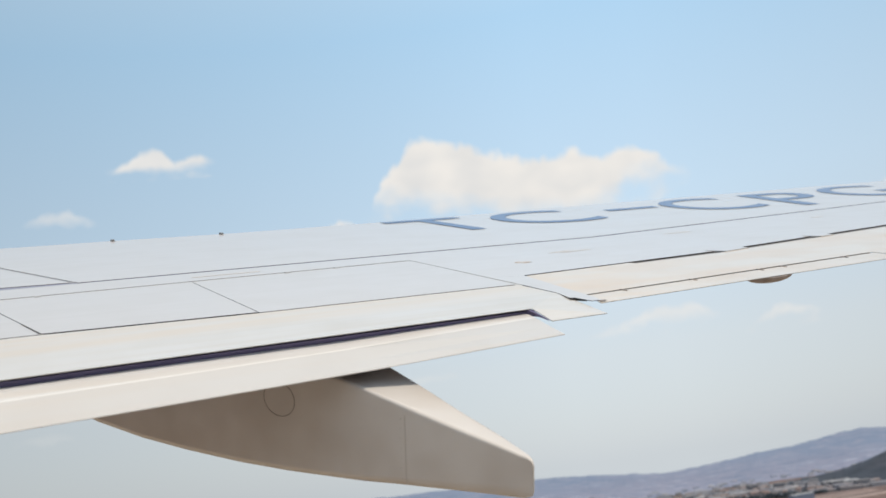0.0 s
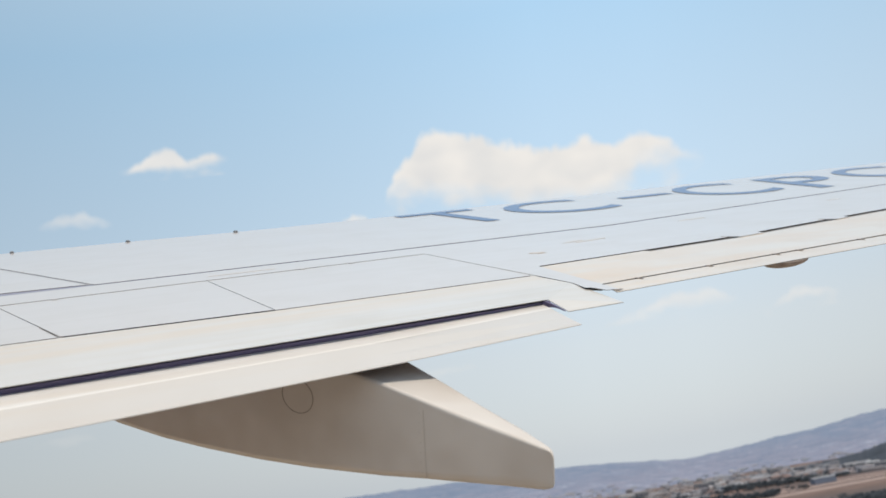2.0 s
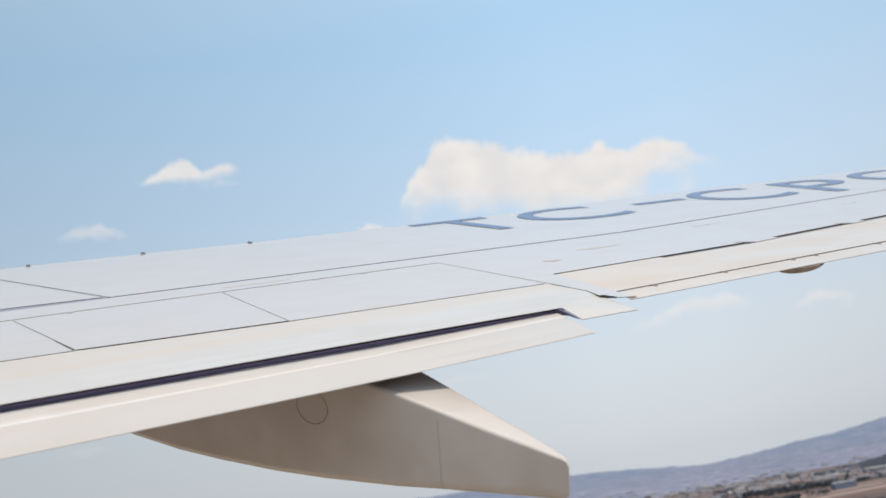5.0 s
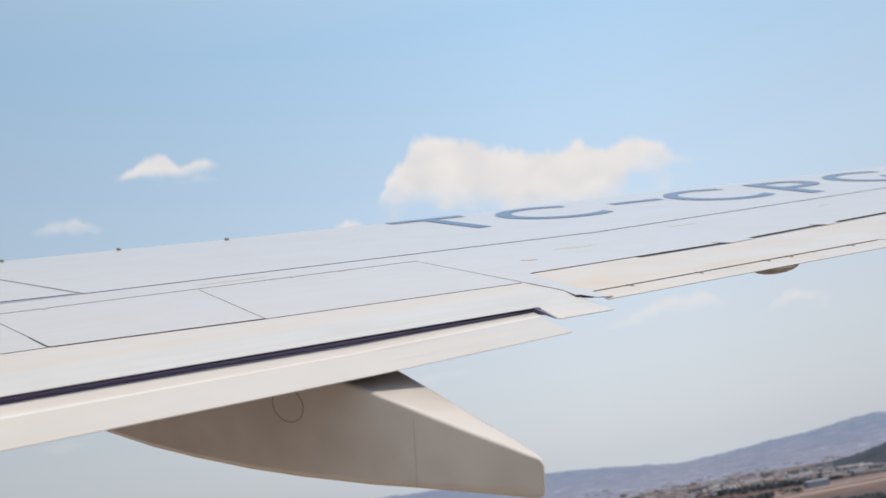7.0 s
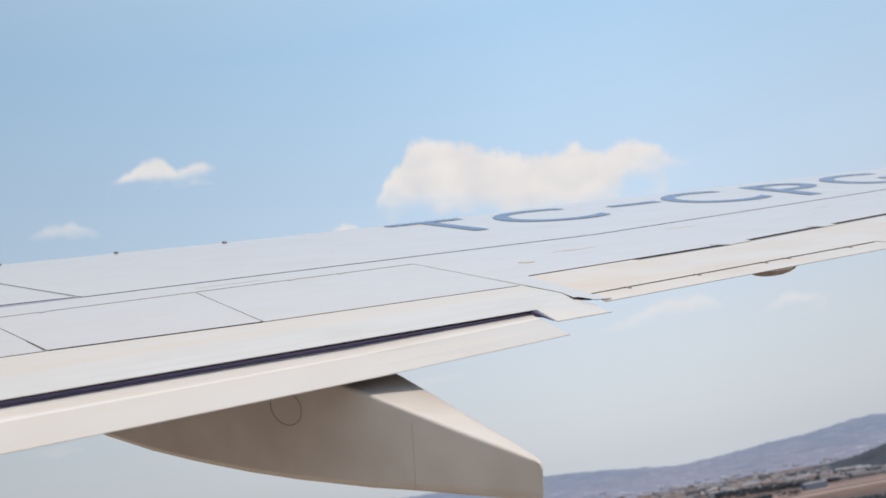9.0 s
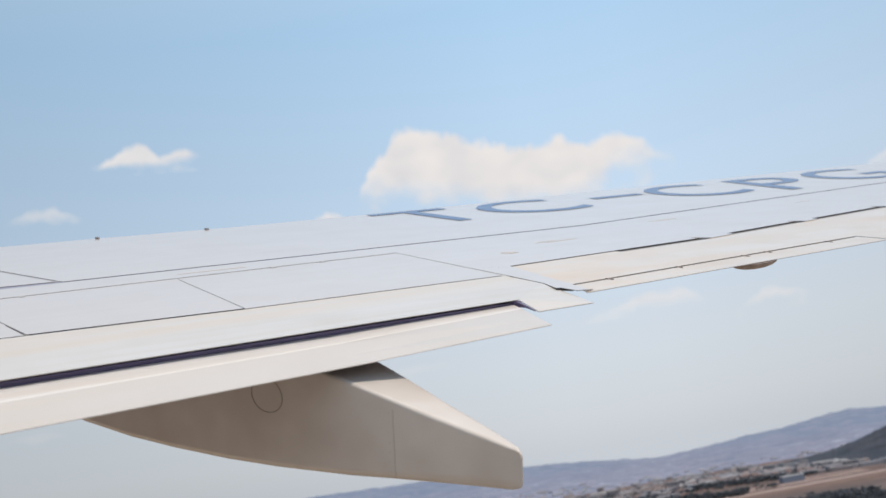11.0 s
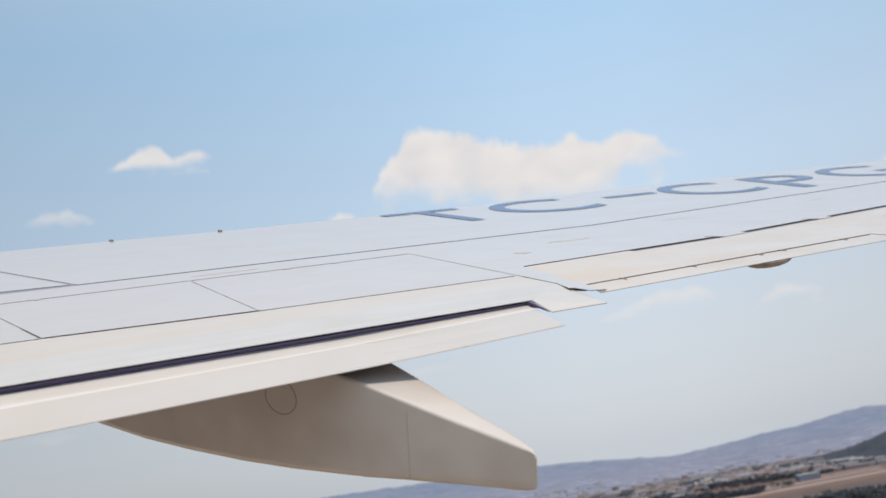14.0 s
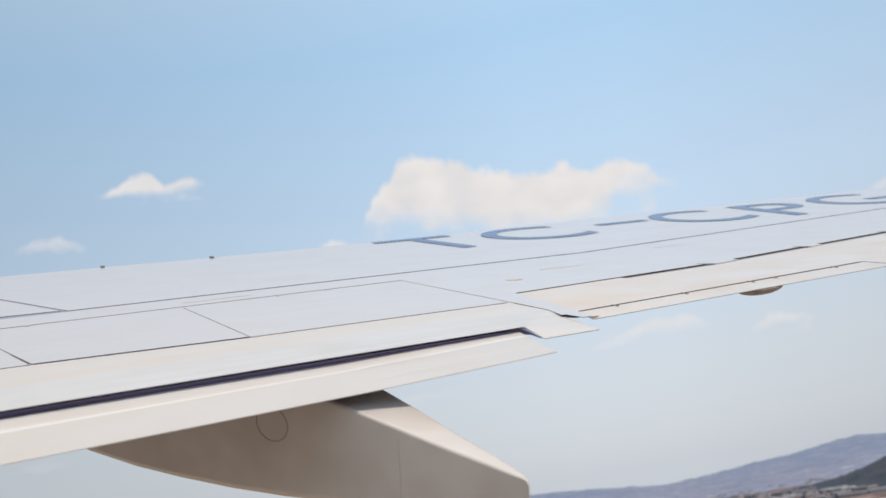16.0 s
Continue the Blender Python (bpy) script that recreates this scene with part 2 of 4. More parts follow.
# the outboard end of the panel droops to meet the rear flap
bm = bmesh.new()
droop = [(1.0515, -1.838, 0.0), (1.381, -1.548, 0.0), (1.336, -2.017, -0.026), (1.036, -2.02, -0.026)]
up = [bm.verts.new(p) for p in droop]
lo = [bm.verts.new((p[0], p[1], p[2] - 0.003)) for p in droop]
bm.faces.new(up)
bm.faces.new(lo[::-1]).material_index = 1
for i in range(4):
    bm.faces.new((up[i], lo[i], lo[(i + 1) % 4], up[(i + 1) % 4])).material_index = 1
bmesh.ops.recalc_face_normals(bm, faces=bm.faces)
part("flap_end_panel", bm, (CREAM, SEAM), wing, "cream white drooped end of the forward flap")
# cove under its edge, the slot's navy shade put into its colour
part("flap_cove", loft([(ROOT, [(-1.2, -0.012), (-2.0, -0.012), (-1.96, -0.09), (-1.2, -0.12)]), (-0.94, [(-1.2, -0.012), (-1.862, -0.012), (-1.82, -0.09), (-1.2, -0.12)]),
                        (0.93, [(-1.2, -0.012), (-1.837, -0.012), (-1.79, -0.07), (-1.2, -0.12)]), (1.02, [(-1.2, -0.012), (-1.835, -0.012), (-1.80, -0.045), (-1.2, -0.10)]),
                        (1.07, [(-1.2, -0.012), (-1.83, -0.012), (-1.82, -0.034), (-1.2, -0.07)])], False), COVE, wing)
# rear flap, a thin aerofoil hanging a little lower
rear = []
for u, nv, tv, k, kt in ((ROOT, -1.93, -2.58, 1.0, 1.0), (-1.13, -1.83, -2.245, 1.0, 1.0), (0.12, -1.78, -2.155, 1.0, 1.0), (0.985, -1.71, -2.185, 0.58, 0.58)):
    c, km = tv - nv, 0.5 * (k + kt)
    rear.append((u, [(nv + 0.08, -0.085 * k), (nv + 0.05, -0.054 * k), (nv + 0.01, -0.037 * k), (nv + c * 0.10, -0.033 * k), (nv + c * 0.40, -0.045 * km), (nv + c * 0.43, -0.048 * km),
                     (nv + c * 0.75, -0.072 * kt), (tv, -0.088 * kt), (tv, -0.088 * kt - 0.003), (nv + c * 0.6, -0.090 * kt), (nv + c * 0.2, -0.097 * km)]))
# added dark wedge: the slot's painted shade, tapering down the edge of the drooped panel
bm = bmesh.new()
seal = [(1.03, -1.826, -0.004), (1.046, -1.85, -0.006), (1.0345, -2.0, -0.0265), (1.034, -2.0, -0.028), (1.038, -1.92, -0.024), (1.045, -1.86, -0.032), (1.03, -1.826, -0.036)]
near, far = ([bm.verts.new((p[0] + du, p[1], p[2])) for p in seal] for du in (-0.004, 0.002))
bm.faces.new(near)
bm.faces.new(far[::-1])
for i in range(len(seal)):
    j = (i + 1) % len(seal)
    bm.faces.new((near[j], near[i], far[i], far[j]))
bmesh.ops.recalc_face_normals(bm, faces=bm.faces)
part("slot_end_wedge", bm, COVE, wing, "dark wedge at the end of the flap slot")
# the outboard end runs slantwise from the slot corner to the trailing edge
u, ring = rear[-1]
ring[0], ring[9], ring[10] = (ring[0][0], -0.038), (ring[9][0], -0.040), (ring[10][0], -0.030)   # thin closing edge
rear[-1] = (u, [(v, w, 0.055 * max(min((v + 2.185) / 0.44, 1.0), 0.0)) for v, w in ring])
bm = loft(rear, False)
# Past the crease the band takes the greyer, shaded tone
for i, f in enumerate(bm.faces):
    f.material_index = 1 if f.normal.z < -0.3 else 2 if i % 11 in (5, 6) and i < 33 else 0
part("rear_flap", bm, (BRIGHT, UNDER, FLAP_SHADE), wing, "white rear flap with faint stains")

# aileron, its tab and the hinge covers bridging the gap
ail = [(1.582, along(AIL, 1.582) + 0.006), (2.35, along(AIL, 2.35) + 0.006), (2.36, along(AIL, 2.36) - 0.040)] + [(u, along(AIL, u) - 0.042) for u in (3.05, 5.57, 9.0, TIP)] + [(u, along(AIL_TE, u)) for u in (TIP, 3.78)] + \
      [(3.76, along(TAB, 3.76) + 0.012), (1.478, -1.664)]
part("aileron", plate(ail, -0.003, 0.003), (STAINED, SEAM), wing, "white aileron with cream stains")
tab = [(1.475, -1.685), (3.75, -1.495), (3.75, along(AIL_TE, 3.75)), (1.40, -1.89)]
part("trim_tab", plate(tab, -0.004, 0.003), (STAINED, SEAM), wing)
part("aileron_root_panel", plate([(1.385, -0.921), (1.39, -1.25), (1.389, -1.55), (1.350, -1.71), (1.372, -1.72), (1.385, -1.83), (1.44, -1.85), (1.468, -1.69), (1.576, -0.973)], 0.0, 0.003), (WHITE, SEAL), wing)
# Added dark sheet, so the open gap at the aileron root reads black
part("root_gap_backing", plate([(1.34, -1.30), (1.33, -1.70), (1.40, -1.78), (1.45, -1.68), (1.50, -1.20)], -0.008, 0.004), (SEAL, SEAL), wing)
part("tab_gap_seal", plate([(1.49, -1.715), (3.75, -1.525), (3.75, -1.455), (1.49, -1.645)], -0.0085, 0.002), (RUST, SEAL), wing)
# filler in the skin joints
part("joint_filler", plate([(ROOT, -0.01), (1.37, -0.025), (1.37, 0.022), (ROOT, 0.045)], -0.002, 0.004), (PALE, PALE), wing)
part("joint_filler", plate([(1.362, 0.02), (1.392, 0.02), (1.40, -0.9), (1.392, -1.25), (1.362, -1.21)], -0.0015, 0.004), (PALE, PALE), wing)
part("joint_filler", plate([(u, along(SPAR, u) - 0.03) for u in (ROOT, -0.56, 3.0, 7.44, TIP)] + [(u, along(SPAR, u) + (0.16 if u < -0.6 else 0.028)) for u in (TIP, 7.44, 3.0, -0.55, -0.61, ROOT)], -0.003, 0.004), (MAUVE, MAUVE), wing)
part("joint_filler", plate([(-0.60, 0.41), (-0.52, 0.41), (-1.20, along(CROWN, -1.2) - 0.01), (-1.28, along(CROWN, -1.28) - 0.01)], -0.002, 0.004), (FILLER, FILLER), wing)
for u0, u in edges[1:-1]:
    part("joint_filler", plate([(u - 0.01, along(SPOIL, u) + 0.03), (u + 0.01, along(SPOIL, u) + 0.03), (u0 + 0.01, -0.015), (u0 - 0.01, -0.015)], -0.002, 0.004), (FILLER, FILLER), wing)
part("joint_filler", plate([(1.60, along(AIL, 1.60) - 0.012), (2.355, along(AIL, 2.355) - 0.012)] + [(u, along(AIL, u) + 0.03) for u in (2.355, 1.60)], -0.007, 0.003), (RUST, DIM), wing)
part("joint_filler", plate([(u, along(AIL, u) - 0.06) for u in (2.362, 3.05, 5.57, 9.0, TIP)] + [(u, along(AIL, u) + 0.03) for u in (TIP, 9.0, 5.57, 3.05, 2.362)], -0.009, 0.003), (DIM, DIM), wing)
part("joint_filler", plate([(0.0, -1.2), (1.36, -1.24), (1.36, -1.2), (0.0, -1.16)], -0.003, 0.004), (FAINT, FAINT), wing)
part("joint_filler", plate([(ROOT, along(SPOIL, ROOT) - 0.03), (-0.92, along(SPOIL, -0.92) - 0.02), (-0.92, along(SPOIL, -0.92) + 0.02), (ROOT, along(SPOIL, ROOT) + 0.02)], -0.003, 0.004), (FAINT, FAINT), wing)
for u, wide in ((3.10, 0.245), (4.15, 0.16), (5.26, 0.13), (6.5, 0.14)):
    part("hinge_cover", plate([(u + 0.02, along(AIL, u + 0.02) - 0.048), (u + wide, along(AIL, u + wide) - 0.048), (u + wide - 0.01, along(AIL, u + wide) + 0.05), (u - 0.06, along(AIL, u - 0.06) + 0.06)], 0.003, 0.008), (WHITE, PALE), wing)
for u in (1.70, 2.19, 2.71, 2.90, 3.45):
    v = along(TAB, u)
    part("tab_hinge", plate([(u, v - 0.045), (u + 0.014, v - 0.04), (u + 0.02, v + 0.01), (u, v + 0.01)], -0.002, 0.004), (RUST, SEAL), wing, "small dark tab hinge")
for u, v in ((-0.82, 0.0), (0.55, 0.0), (0.86, 0.0)):
    part("hinge_pin", plate([(u, v - 0.02), (u + 0.025, v - 0.02), (u + 0.03, v + 0.01), (u, v + 0.01)], 0.003, 0.005), (PALE, FILLER), wing)
for u0, v0, u1, v1 in ((2.23, -0.27, 2.40, -0.245), (2.30, -0.31, 2.55, -0.275), (3.49, 0.09, 3.74, 0.10), (5.16, 0.225, 5.30, 0.235), (1.82, -0.53, 1.91, -0.55), (-1.75, 0.16, -1.36, 0.155), (0.05, 0.15, 0.45, 0.145)):
    part("stencil_bar", plate([(u0, v0), (u1, v1), (u1, v1 + 0.02), (u0, v0 + 0.02)], 0.0015, 0.001), (STENCIL, STENCIL), wing, "faint grey stencil mark")
bm = bmesh.new()
bmesh.ops.create_uvsphere(bm, u_segments=20, v_segments=10, radius=1, matrix=Matrix.Translation((2.62, -1.74, -0.009)) @ Matrix.Rotation(0.08, 4, "Z") @ Matrix.Diagonal((0.17, 0.07, 0.038, 1)))
for v in bm.verts:
    v.co.z = min(v.co.z, -0.009)          # flat against the panel above
part("hinge_fairing", bm, TAUPE, wing, "small brown hinge fairing under the aileron")

# scuffs and rust marks in the paint, and the wider end of a spoiler joint
for corners, top, mat in ((((1.815, -0.50), (1.90, -0.535), (1.915, -0.515), (1.83, -0.48)), 0.0015, RUST_PALE), (((1.845, -0.56), (1.905, -0.545), (1.905, -0.532), (1.845, -0.548)), 0.0015, RUST_PALE),
                          (((1.412, -1.872), (1.452, -1.868), (1.452, -1.85), (1.412, -1.855)), 0.001, RUST), (((-0.979, -0.80), (-0.972, -0.80), (-0.929, -1.085), (-0.940, -1.085)), 0.001, SEAL)):
    part("paint_mark", plate(corners, top, 0.001), (mat, mat), wing, "small dark mark in the paint")

# flap track fairing: a drooping canoe, a runs aft along its axis
AX, SIDE, P0 = Vector((-0.423, 0.906, 0)), Vector((0.906, 0.423, 0)), Vector((0.06, -2.11, 0))
fair = []
for a, top, low, wid in ((-0.79, -0.330, -0.420, 0.005), (-0.782, -0.312, -0.437, 0.012), (-0.765, -0.304, -0.446, 0.024), (-0.74, -0.299, -0.455, 0.038), (-0.6, -0.270, -0.473, 0.088), (-0.4, -0.232, -0.50, 0.145), (-0.2, -0.190, -0.525, 0.205),
                         (0.0, -0.149, -0.550, 0.26), (0.2, -0.112, -0.568, 0.315), (0.4, -0.10, -0.585, 0.335), (0.7, -0.12, -0.600, 0.33), (1.05, -0.11, -0.605, 0.33), (1.36, -0.11, -0.600, 0.33),
                         (1.7, -0.11, -0.575, 0.31), (2.1, -0.11, -0.51, 0.27), (2.5, -0.11, -0.38, 0.2), (2.75, -0.12, -0.22, 0.1)):
    r = min(0.011, wid * 0.2)
    h = top - low
    ring = [(r * 0.3, top - r * 0.3), (r, top), (r * 1.8, top), (wid - r * 1.8, top), (wid - r, top), (wid - r * 0.3, top - r * 0.3), (wid, top - r), (wid, low + h * 0.3), (wid * 0.9, low + h * 0.1), (wid * 0.65, low),
            (wid * 0.3, low), (wid * 0.08, low + min(0.015, h * 0.1)), (0, low + min(0.05, h * 0.3)), (0, top - r * 1.9), (0, top - r)]
    fair.append((a, ring))
bm = bmesh.new()
rings = [[bm.verts.new(P0 + AX * a + SIDE * s + Vector((0, 0, w))) for s, w in ring] for a, ring in fair]
for p, q in zip(rings, rings[1:]):
    for i in range(len(p)):
        j = (i + 1) % len(p)
        bm.faces.new((p[i], p[j], q[j], q[i])).smooth = True
bm.faces.new(rings[0])
bm.faces.new(rings[-1][::-1])
bmesh.ops.recalc_face_normals(bm, faces=bm.faces)
fairing = part("flap_track_fairing", bm, GREY, wing, "grey white canoe shaped flap track fairing")
fairing.modifiers.new("even_normals", "WEIGHTED_NORMAL").weight = 80


def box_solid(centre, ax1, ax2, a, b, h):
    bm = bmesh.new()
    m = Matrix((( ax1.x, ax2.x, 0, centre.x), (ax1.y, ax2.y, 0, centre.y), (0, 0, 1, centre.z), (0, 0, 0, 1)))
    bmesh.ops.create_cube(bm, size=1, matrix=m @ Matrix.Diagonal((a, b, h, 1)))
    return bm


def torus_bm(centre, ax1, ax2, radius, thin, n=40):
    bm = bmesh.new()
    nrm = ax1.cross(ax2)
    loops = []
    for i in range(n):
        t = 2 * math.pi * i / n
        d = ax1 * math.cos(t) + ax2 * math.sin(t)
        loops.append([bm.verts.new(centre + d * (radius + thin * math.cos(k)) + nrm * thin * math.sin(k)) for k in (0, math.pi / 2, math.pi, 1.5 * math.pi)])
    for i in range(n):
        a, b = loops[i], loops[(i + 1) % n]
        for k in range(4):
            bm.faces.new((a[k], a[(k + 1) % 4], b[(k + 1) % 4], b[k]))
    bmesh.ops.recalc_face_normals(bm, faces=bm.faces)
    return bm


part("access_ring", torus_bm(P0 + AX * 0.42 + Vector((0, 0, -0.262)), AX * 1.2, Vector((0, 0, 0.98)), 0.073, 0.0016), RUST, fairing, "thin dark ring of a round access cover")

for a, top, low in ((-0.235, -0.235, -0.50),):
    bm = box_solid(P0 + AX * a + Vector((0, 0, (top + low) / 2)) - SIDE * 0.0005, AX, SIDE, 0.003, 0.002, top - low)
    part("panel_seam", bm, SEAM_PALE, fairing)

rivet_bm = bmesh.new()
bmesh.ops.create_uvsphere(rivet_bm, u_segments=8, v_segments=4, radius=0.0024)
rivet = part("rivet", rivet_bm, SEAM_PALE, fairing)
rivet.location = P0 + AX * -0.215 + Vector((0, 0, -0.25))
for k in range(1, 7):
    more = new("rivet", rivet.data)
    more.parent = fairing
    more.location = P0 + AX * (-0.215 + 0.002 * (k % 3)) + Vector((0, 0, -0.25 - 0.038 * k))

# lettering on the skin
def letter(ch, u0, u1, v0, v1, shear, bold):
    cu = bpy.data.curves.new("letter", "FONT")
    cu.body, cu.offset, cu.resolution_u = ch, bold, 6
    tmp = new("letter_curve", cu)
    me = bpy.data.meshes.new_from_object(tmp.evaluated_get(bpy.context.evaluated_depsgraph_get()))
    bpy.data.objects.remove(tmp)
    co = np.array([v.co[:] for v in me.vertices])
    lo, hi = co.min(0), co.max(0)
    for v in me.vertices:
        a, b = (v.co.x - lo[0]) / (hi[0] - lo[0]), (v.co.y - lo[1]) / max(hi[1] - lo[1], 1e-6)
        y = v0 + b * (v1 - v0)
        v.co = (u0 + a * (u1 - u0) + shear * (y - 1.3), y, 0.004)
    me.materials.clear()
    me.materials.append(INK)
    ob = new("painted_letter", me)
    ob.parent = wing
    return ob


for ch, u0, u1, v0, v1, shear in (("T", 2.30, 3.03, 1.33, 2.42, 0.0), ("C", 3.11, 3.99, 1.31, 2.42, 0.08), ("-", 4.34, 4.92, 1.90, 2.04, 0.1), ("C", 4.94, 5.84, 1.24, 2.46, 0.2),
                                  ("P", 6.12, 6.88, 1.10, 2.42, 0.3), ("G", 7.12, 8.18, 1.28, 2.56, 0.3)):
    letter(ch, u0, u1, v0, v1, shear, 0.0)

# small blocks on the leading edge crown
for u in (-1.60, -0.765, 0.075, 0.91):
    bm = bmesh.new()
    bmesh.ops.create_cube(bm, size=1, matrix=Matrix.Translation((u, along(CROWN, u) - 0.02, 0.006)) @ Matrix.Diagonal((0.027, 0.05, 0.015, 1)))
    bmesh.ops.bevel(bm, geom=bm.edges[:], offset=0.004, segments=1, affect="EDGES")
    part("vortex_block", bm, BLOCK, wing, "small dark metal block")

# plain outer skin of the fuselage beside the window, behind the eye
SKIN = paint("fuselage_paint", (0.74, 0.73, 0.71), (0.6, 0.59, 0.57), 0.3)
axw, sidew = U * AX.x + V * AX.y, U * SIDE.x + V * SIDE.y
mid = Vector((0, 0, ALT)) - sidew * 1.97 - N * 0.35
bm = bmesh.new()
bmesh.ops.create_cone(bm, cap_ends=True, segments=64, radius1=1.88, radius2=1.88, depth=22)
fuse = part("wall_fuselage", bm, SKIN, None)
for p in fuse.data.polygons:
    p.use_smooth = len(p.vertices) == 4
fuse.matrix_world = Matrix.Translation(mid + axw * 2) @ axw.to_track_quat("Z", "Y").to_matrix().to_4x4()
tagged(fuse, "plain white painted airliner fuselage side", "wall", kind="structure")

# ---------------------------------------------------------------- the plain below
def ground_material():
    m, ns, ls, b = material("dry_fields", (0.25, 0.18, 0.12), 0.95)
    vec = mapped(ns, ls, (1, 1, 1))
    vo = node(ns, "ShaderNodeTexVoronoi", Scale=0.0085, Randomness=0.9)
    strips = mapped(ns, ls, (0.28, 1.6, 1), (0, 0, 0.16))
    ls.new(strips, vo.inputs["Vector"])
    sep = ns.new("ShaderNodeSeparateColor")
    ls.new(vo.outputs["Color"], sep.inputs[0])
    field = ramp(ns, ls, sep.outputs[0], [(0.0, (0.16, 0.108, 0.08)), (0.18, (0.25, 0.175, 0.13)), (0.34, (0.21, 0.125, 0.09)), (0.5, (0.12, 0.115, 0.10)), (0.64, (0.27, 0.20, 0.16)), (0.8, (0.20, 0.145, 0.115)),
                                              (0.9, (0.11, 0.11, 0.10)), (1.0, (0.31, 0.245, 0.20))])
    blot = ramp(ns, ls, noise_of(ns, ls, vec, 0.02, 8, 0.65), [(0.35, (0.50, 0.44, 0.48)), (0.7, (0.90, 0.79, 0.84))])
    far = mix(ns, ls, 1.0, field, blot, "MULTIPLY")
    away = ns.new("ShaderNodeVectorMath")          # golden stubble and dry grass round the airfield; unseen, toned to bounce warm light up
    away.operation = "LENGTH"
    ls.new(vec, away.inputs[0])
    mr = ns.new("ShaderNodeMapRange")
    for i, v in enumerate((850.0, 1080.0, 0.0, 1.0)):
        mr.inputs[i + 1].default_value = v
    ls.new(away.outputs["Value"], mr.inputs[0])
    gold = ramp(ns, ls, noise_of(ns, ls, vec, 0.03, 8, 0.65), [(0.3, (0.18, 0.125, 0.087)), (0.5, (0.275, 0.205, 0.145)), (0.7, (0.33, 0.265, 0.20))])
    ls.new(mix(ns, ls, mr.outputs[0], gold, far), b.inputs["Base Color"])
    return m


FIELDS = ground_material()


CREST = ((-60, 0.1), (-12, -0.1), (1.7, -0.39), (4.5, -0.59), (6.0, -0.77), (7.5, -0.90), (8.9, -1.05), (10.4, -0.93), (12.0, -0.79), (13.5, -0.64), (14.9, -0.58), (16.4, -0.42), (17.8, -0.18), (18.8, -0.16),
         (20.0, -0.26), (22.5, -0.55), (26, -0.7), (60, -0.2))


def skyline(az):
    """Height angle of the far ridge in degrees over the eye."""
    return along(CREST, az) + 0.05 * noise.noise((az * 1.4, 3.1, 0.0)) + 0.04 * noise.noise((az * 3.1, 7.7, 0.0)) + 0.022 * noise.noise((az * 8.0, 1.7, 0.0))


bm = bmesh.new()
radii = [0, 60, 150, 300, 500, 700, 900, 1150, 1400, 1700, 2000, 2400, 2800, 3200, 3600, 4000, 4400, 4850]
rings = []
for r in radii[1:]:
    rings.append([bm.verts.new((r * math.sin(radians(a)), r * math.cos(radians(a)), 0)) for a in range(0, 360, 4)])
mid = bm.verts.new((0, 0, 0))
for i in range(90):
    bm.faces.new((mid, rings[0][(i + 1) % 90], rings[0][i]))
    for a, b in zip(rings, rings[1:]):
        bm.faces.new((a[i], a[(i + 1) % 90], b[(i + 1) % 90], b[i]))
bmesh.ops.recalc_face_normals(bm, faces=bm.faces)
ground = part("ground", bm, FIELDS, None)
tagged(ground, "dry brown and tan farmland plain seen from the air", "ground", kind="structure")


def foot_r(az):
    """Distance of the foot of the far hills."""
    f = min(max((az - 3.0) / 10.0, 0), 1)
    return 2900 + 200 * f * f * (3 - 2 * f)


def ridge(name, label, r0, r1, top_angle, az0, az1, step, mat):
    """A range of hills: foot at r0, crest at r1, height set by the angle over the eye."""
    bm = bmesh.new()
    cols = []
    n = 10
    az = az0
    while az <= az1 + 1e-6:
        crest = ALT + math.tan(radians(top_angle(az))) * r1
        col = []
        for k in range(n + 1):
            f = k / n
            rf = r0(az) if callable(r0) else r0
            r = rf + (r1 - rf) * f
            h = max(crest, 1.0) * (f * f * (3 - 2 * f)) if k else -1.0
            h *= 1 + (0.25 * noise.noise((az * 0.5, f * 5, 2.0)) * (1 - f) if k else 0)
            col.append(bm.verts.new((r * math.sin(radians(az)), r * math.cos(radians(az)), h)))
        col.append(bm.verts.new(((r1 + 60) * math.sin(radians(az)), (r1 + 60) * math.cos(radians(az)), -1.0)))
        cols.append(col)
        az += step
    for a, b in zip(cols, cols[1:]):
        for i in range(len(a) - 1):
            bm.faces.new((a[i], b[i], b[i + 1], a[i + 1])).smooth = True
    bmesh.ops.recalc_face_normals(bm, faces=bm.faces)
    ob = part(name, bm, mat, None)
    return tagged(ob, label, "hills", kind="structure")


def slope_z(az, r):
    """Height of the far range at a place on its near side."""
    rf = foot_r(az)
    if r <= rf:
        return 0.0
    f = min((r - rf) / (4750 - rf), 1)
    crest = ALT + math.tan(radians(skyline(az))) * 4750
    return max(crest * (f * f * (3 - 2 * f)) * (1 + 0.25 * noise.noise((az * 0.5, f * 5, 2.0)) * (1 - f)) - 1.5, 0.0)


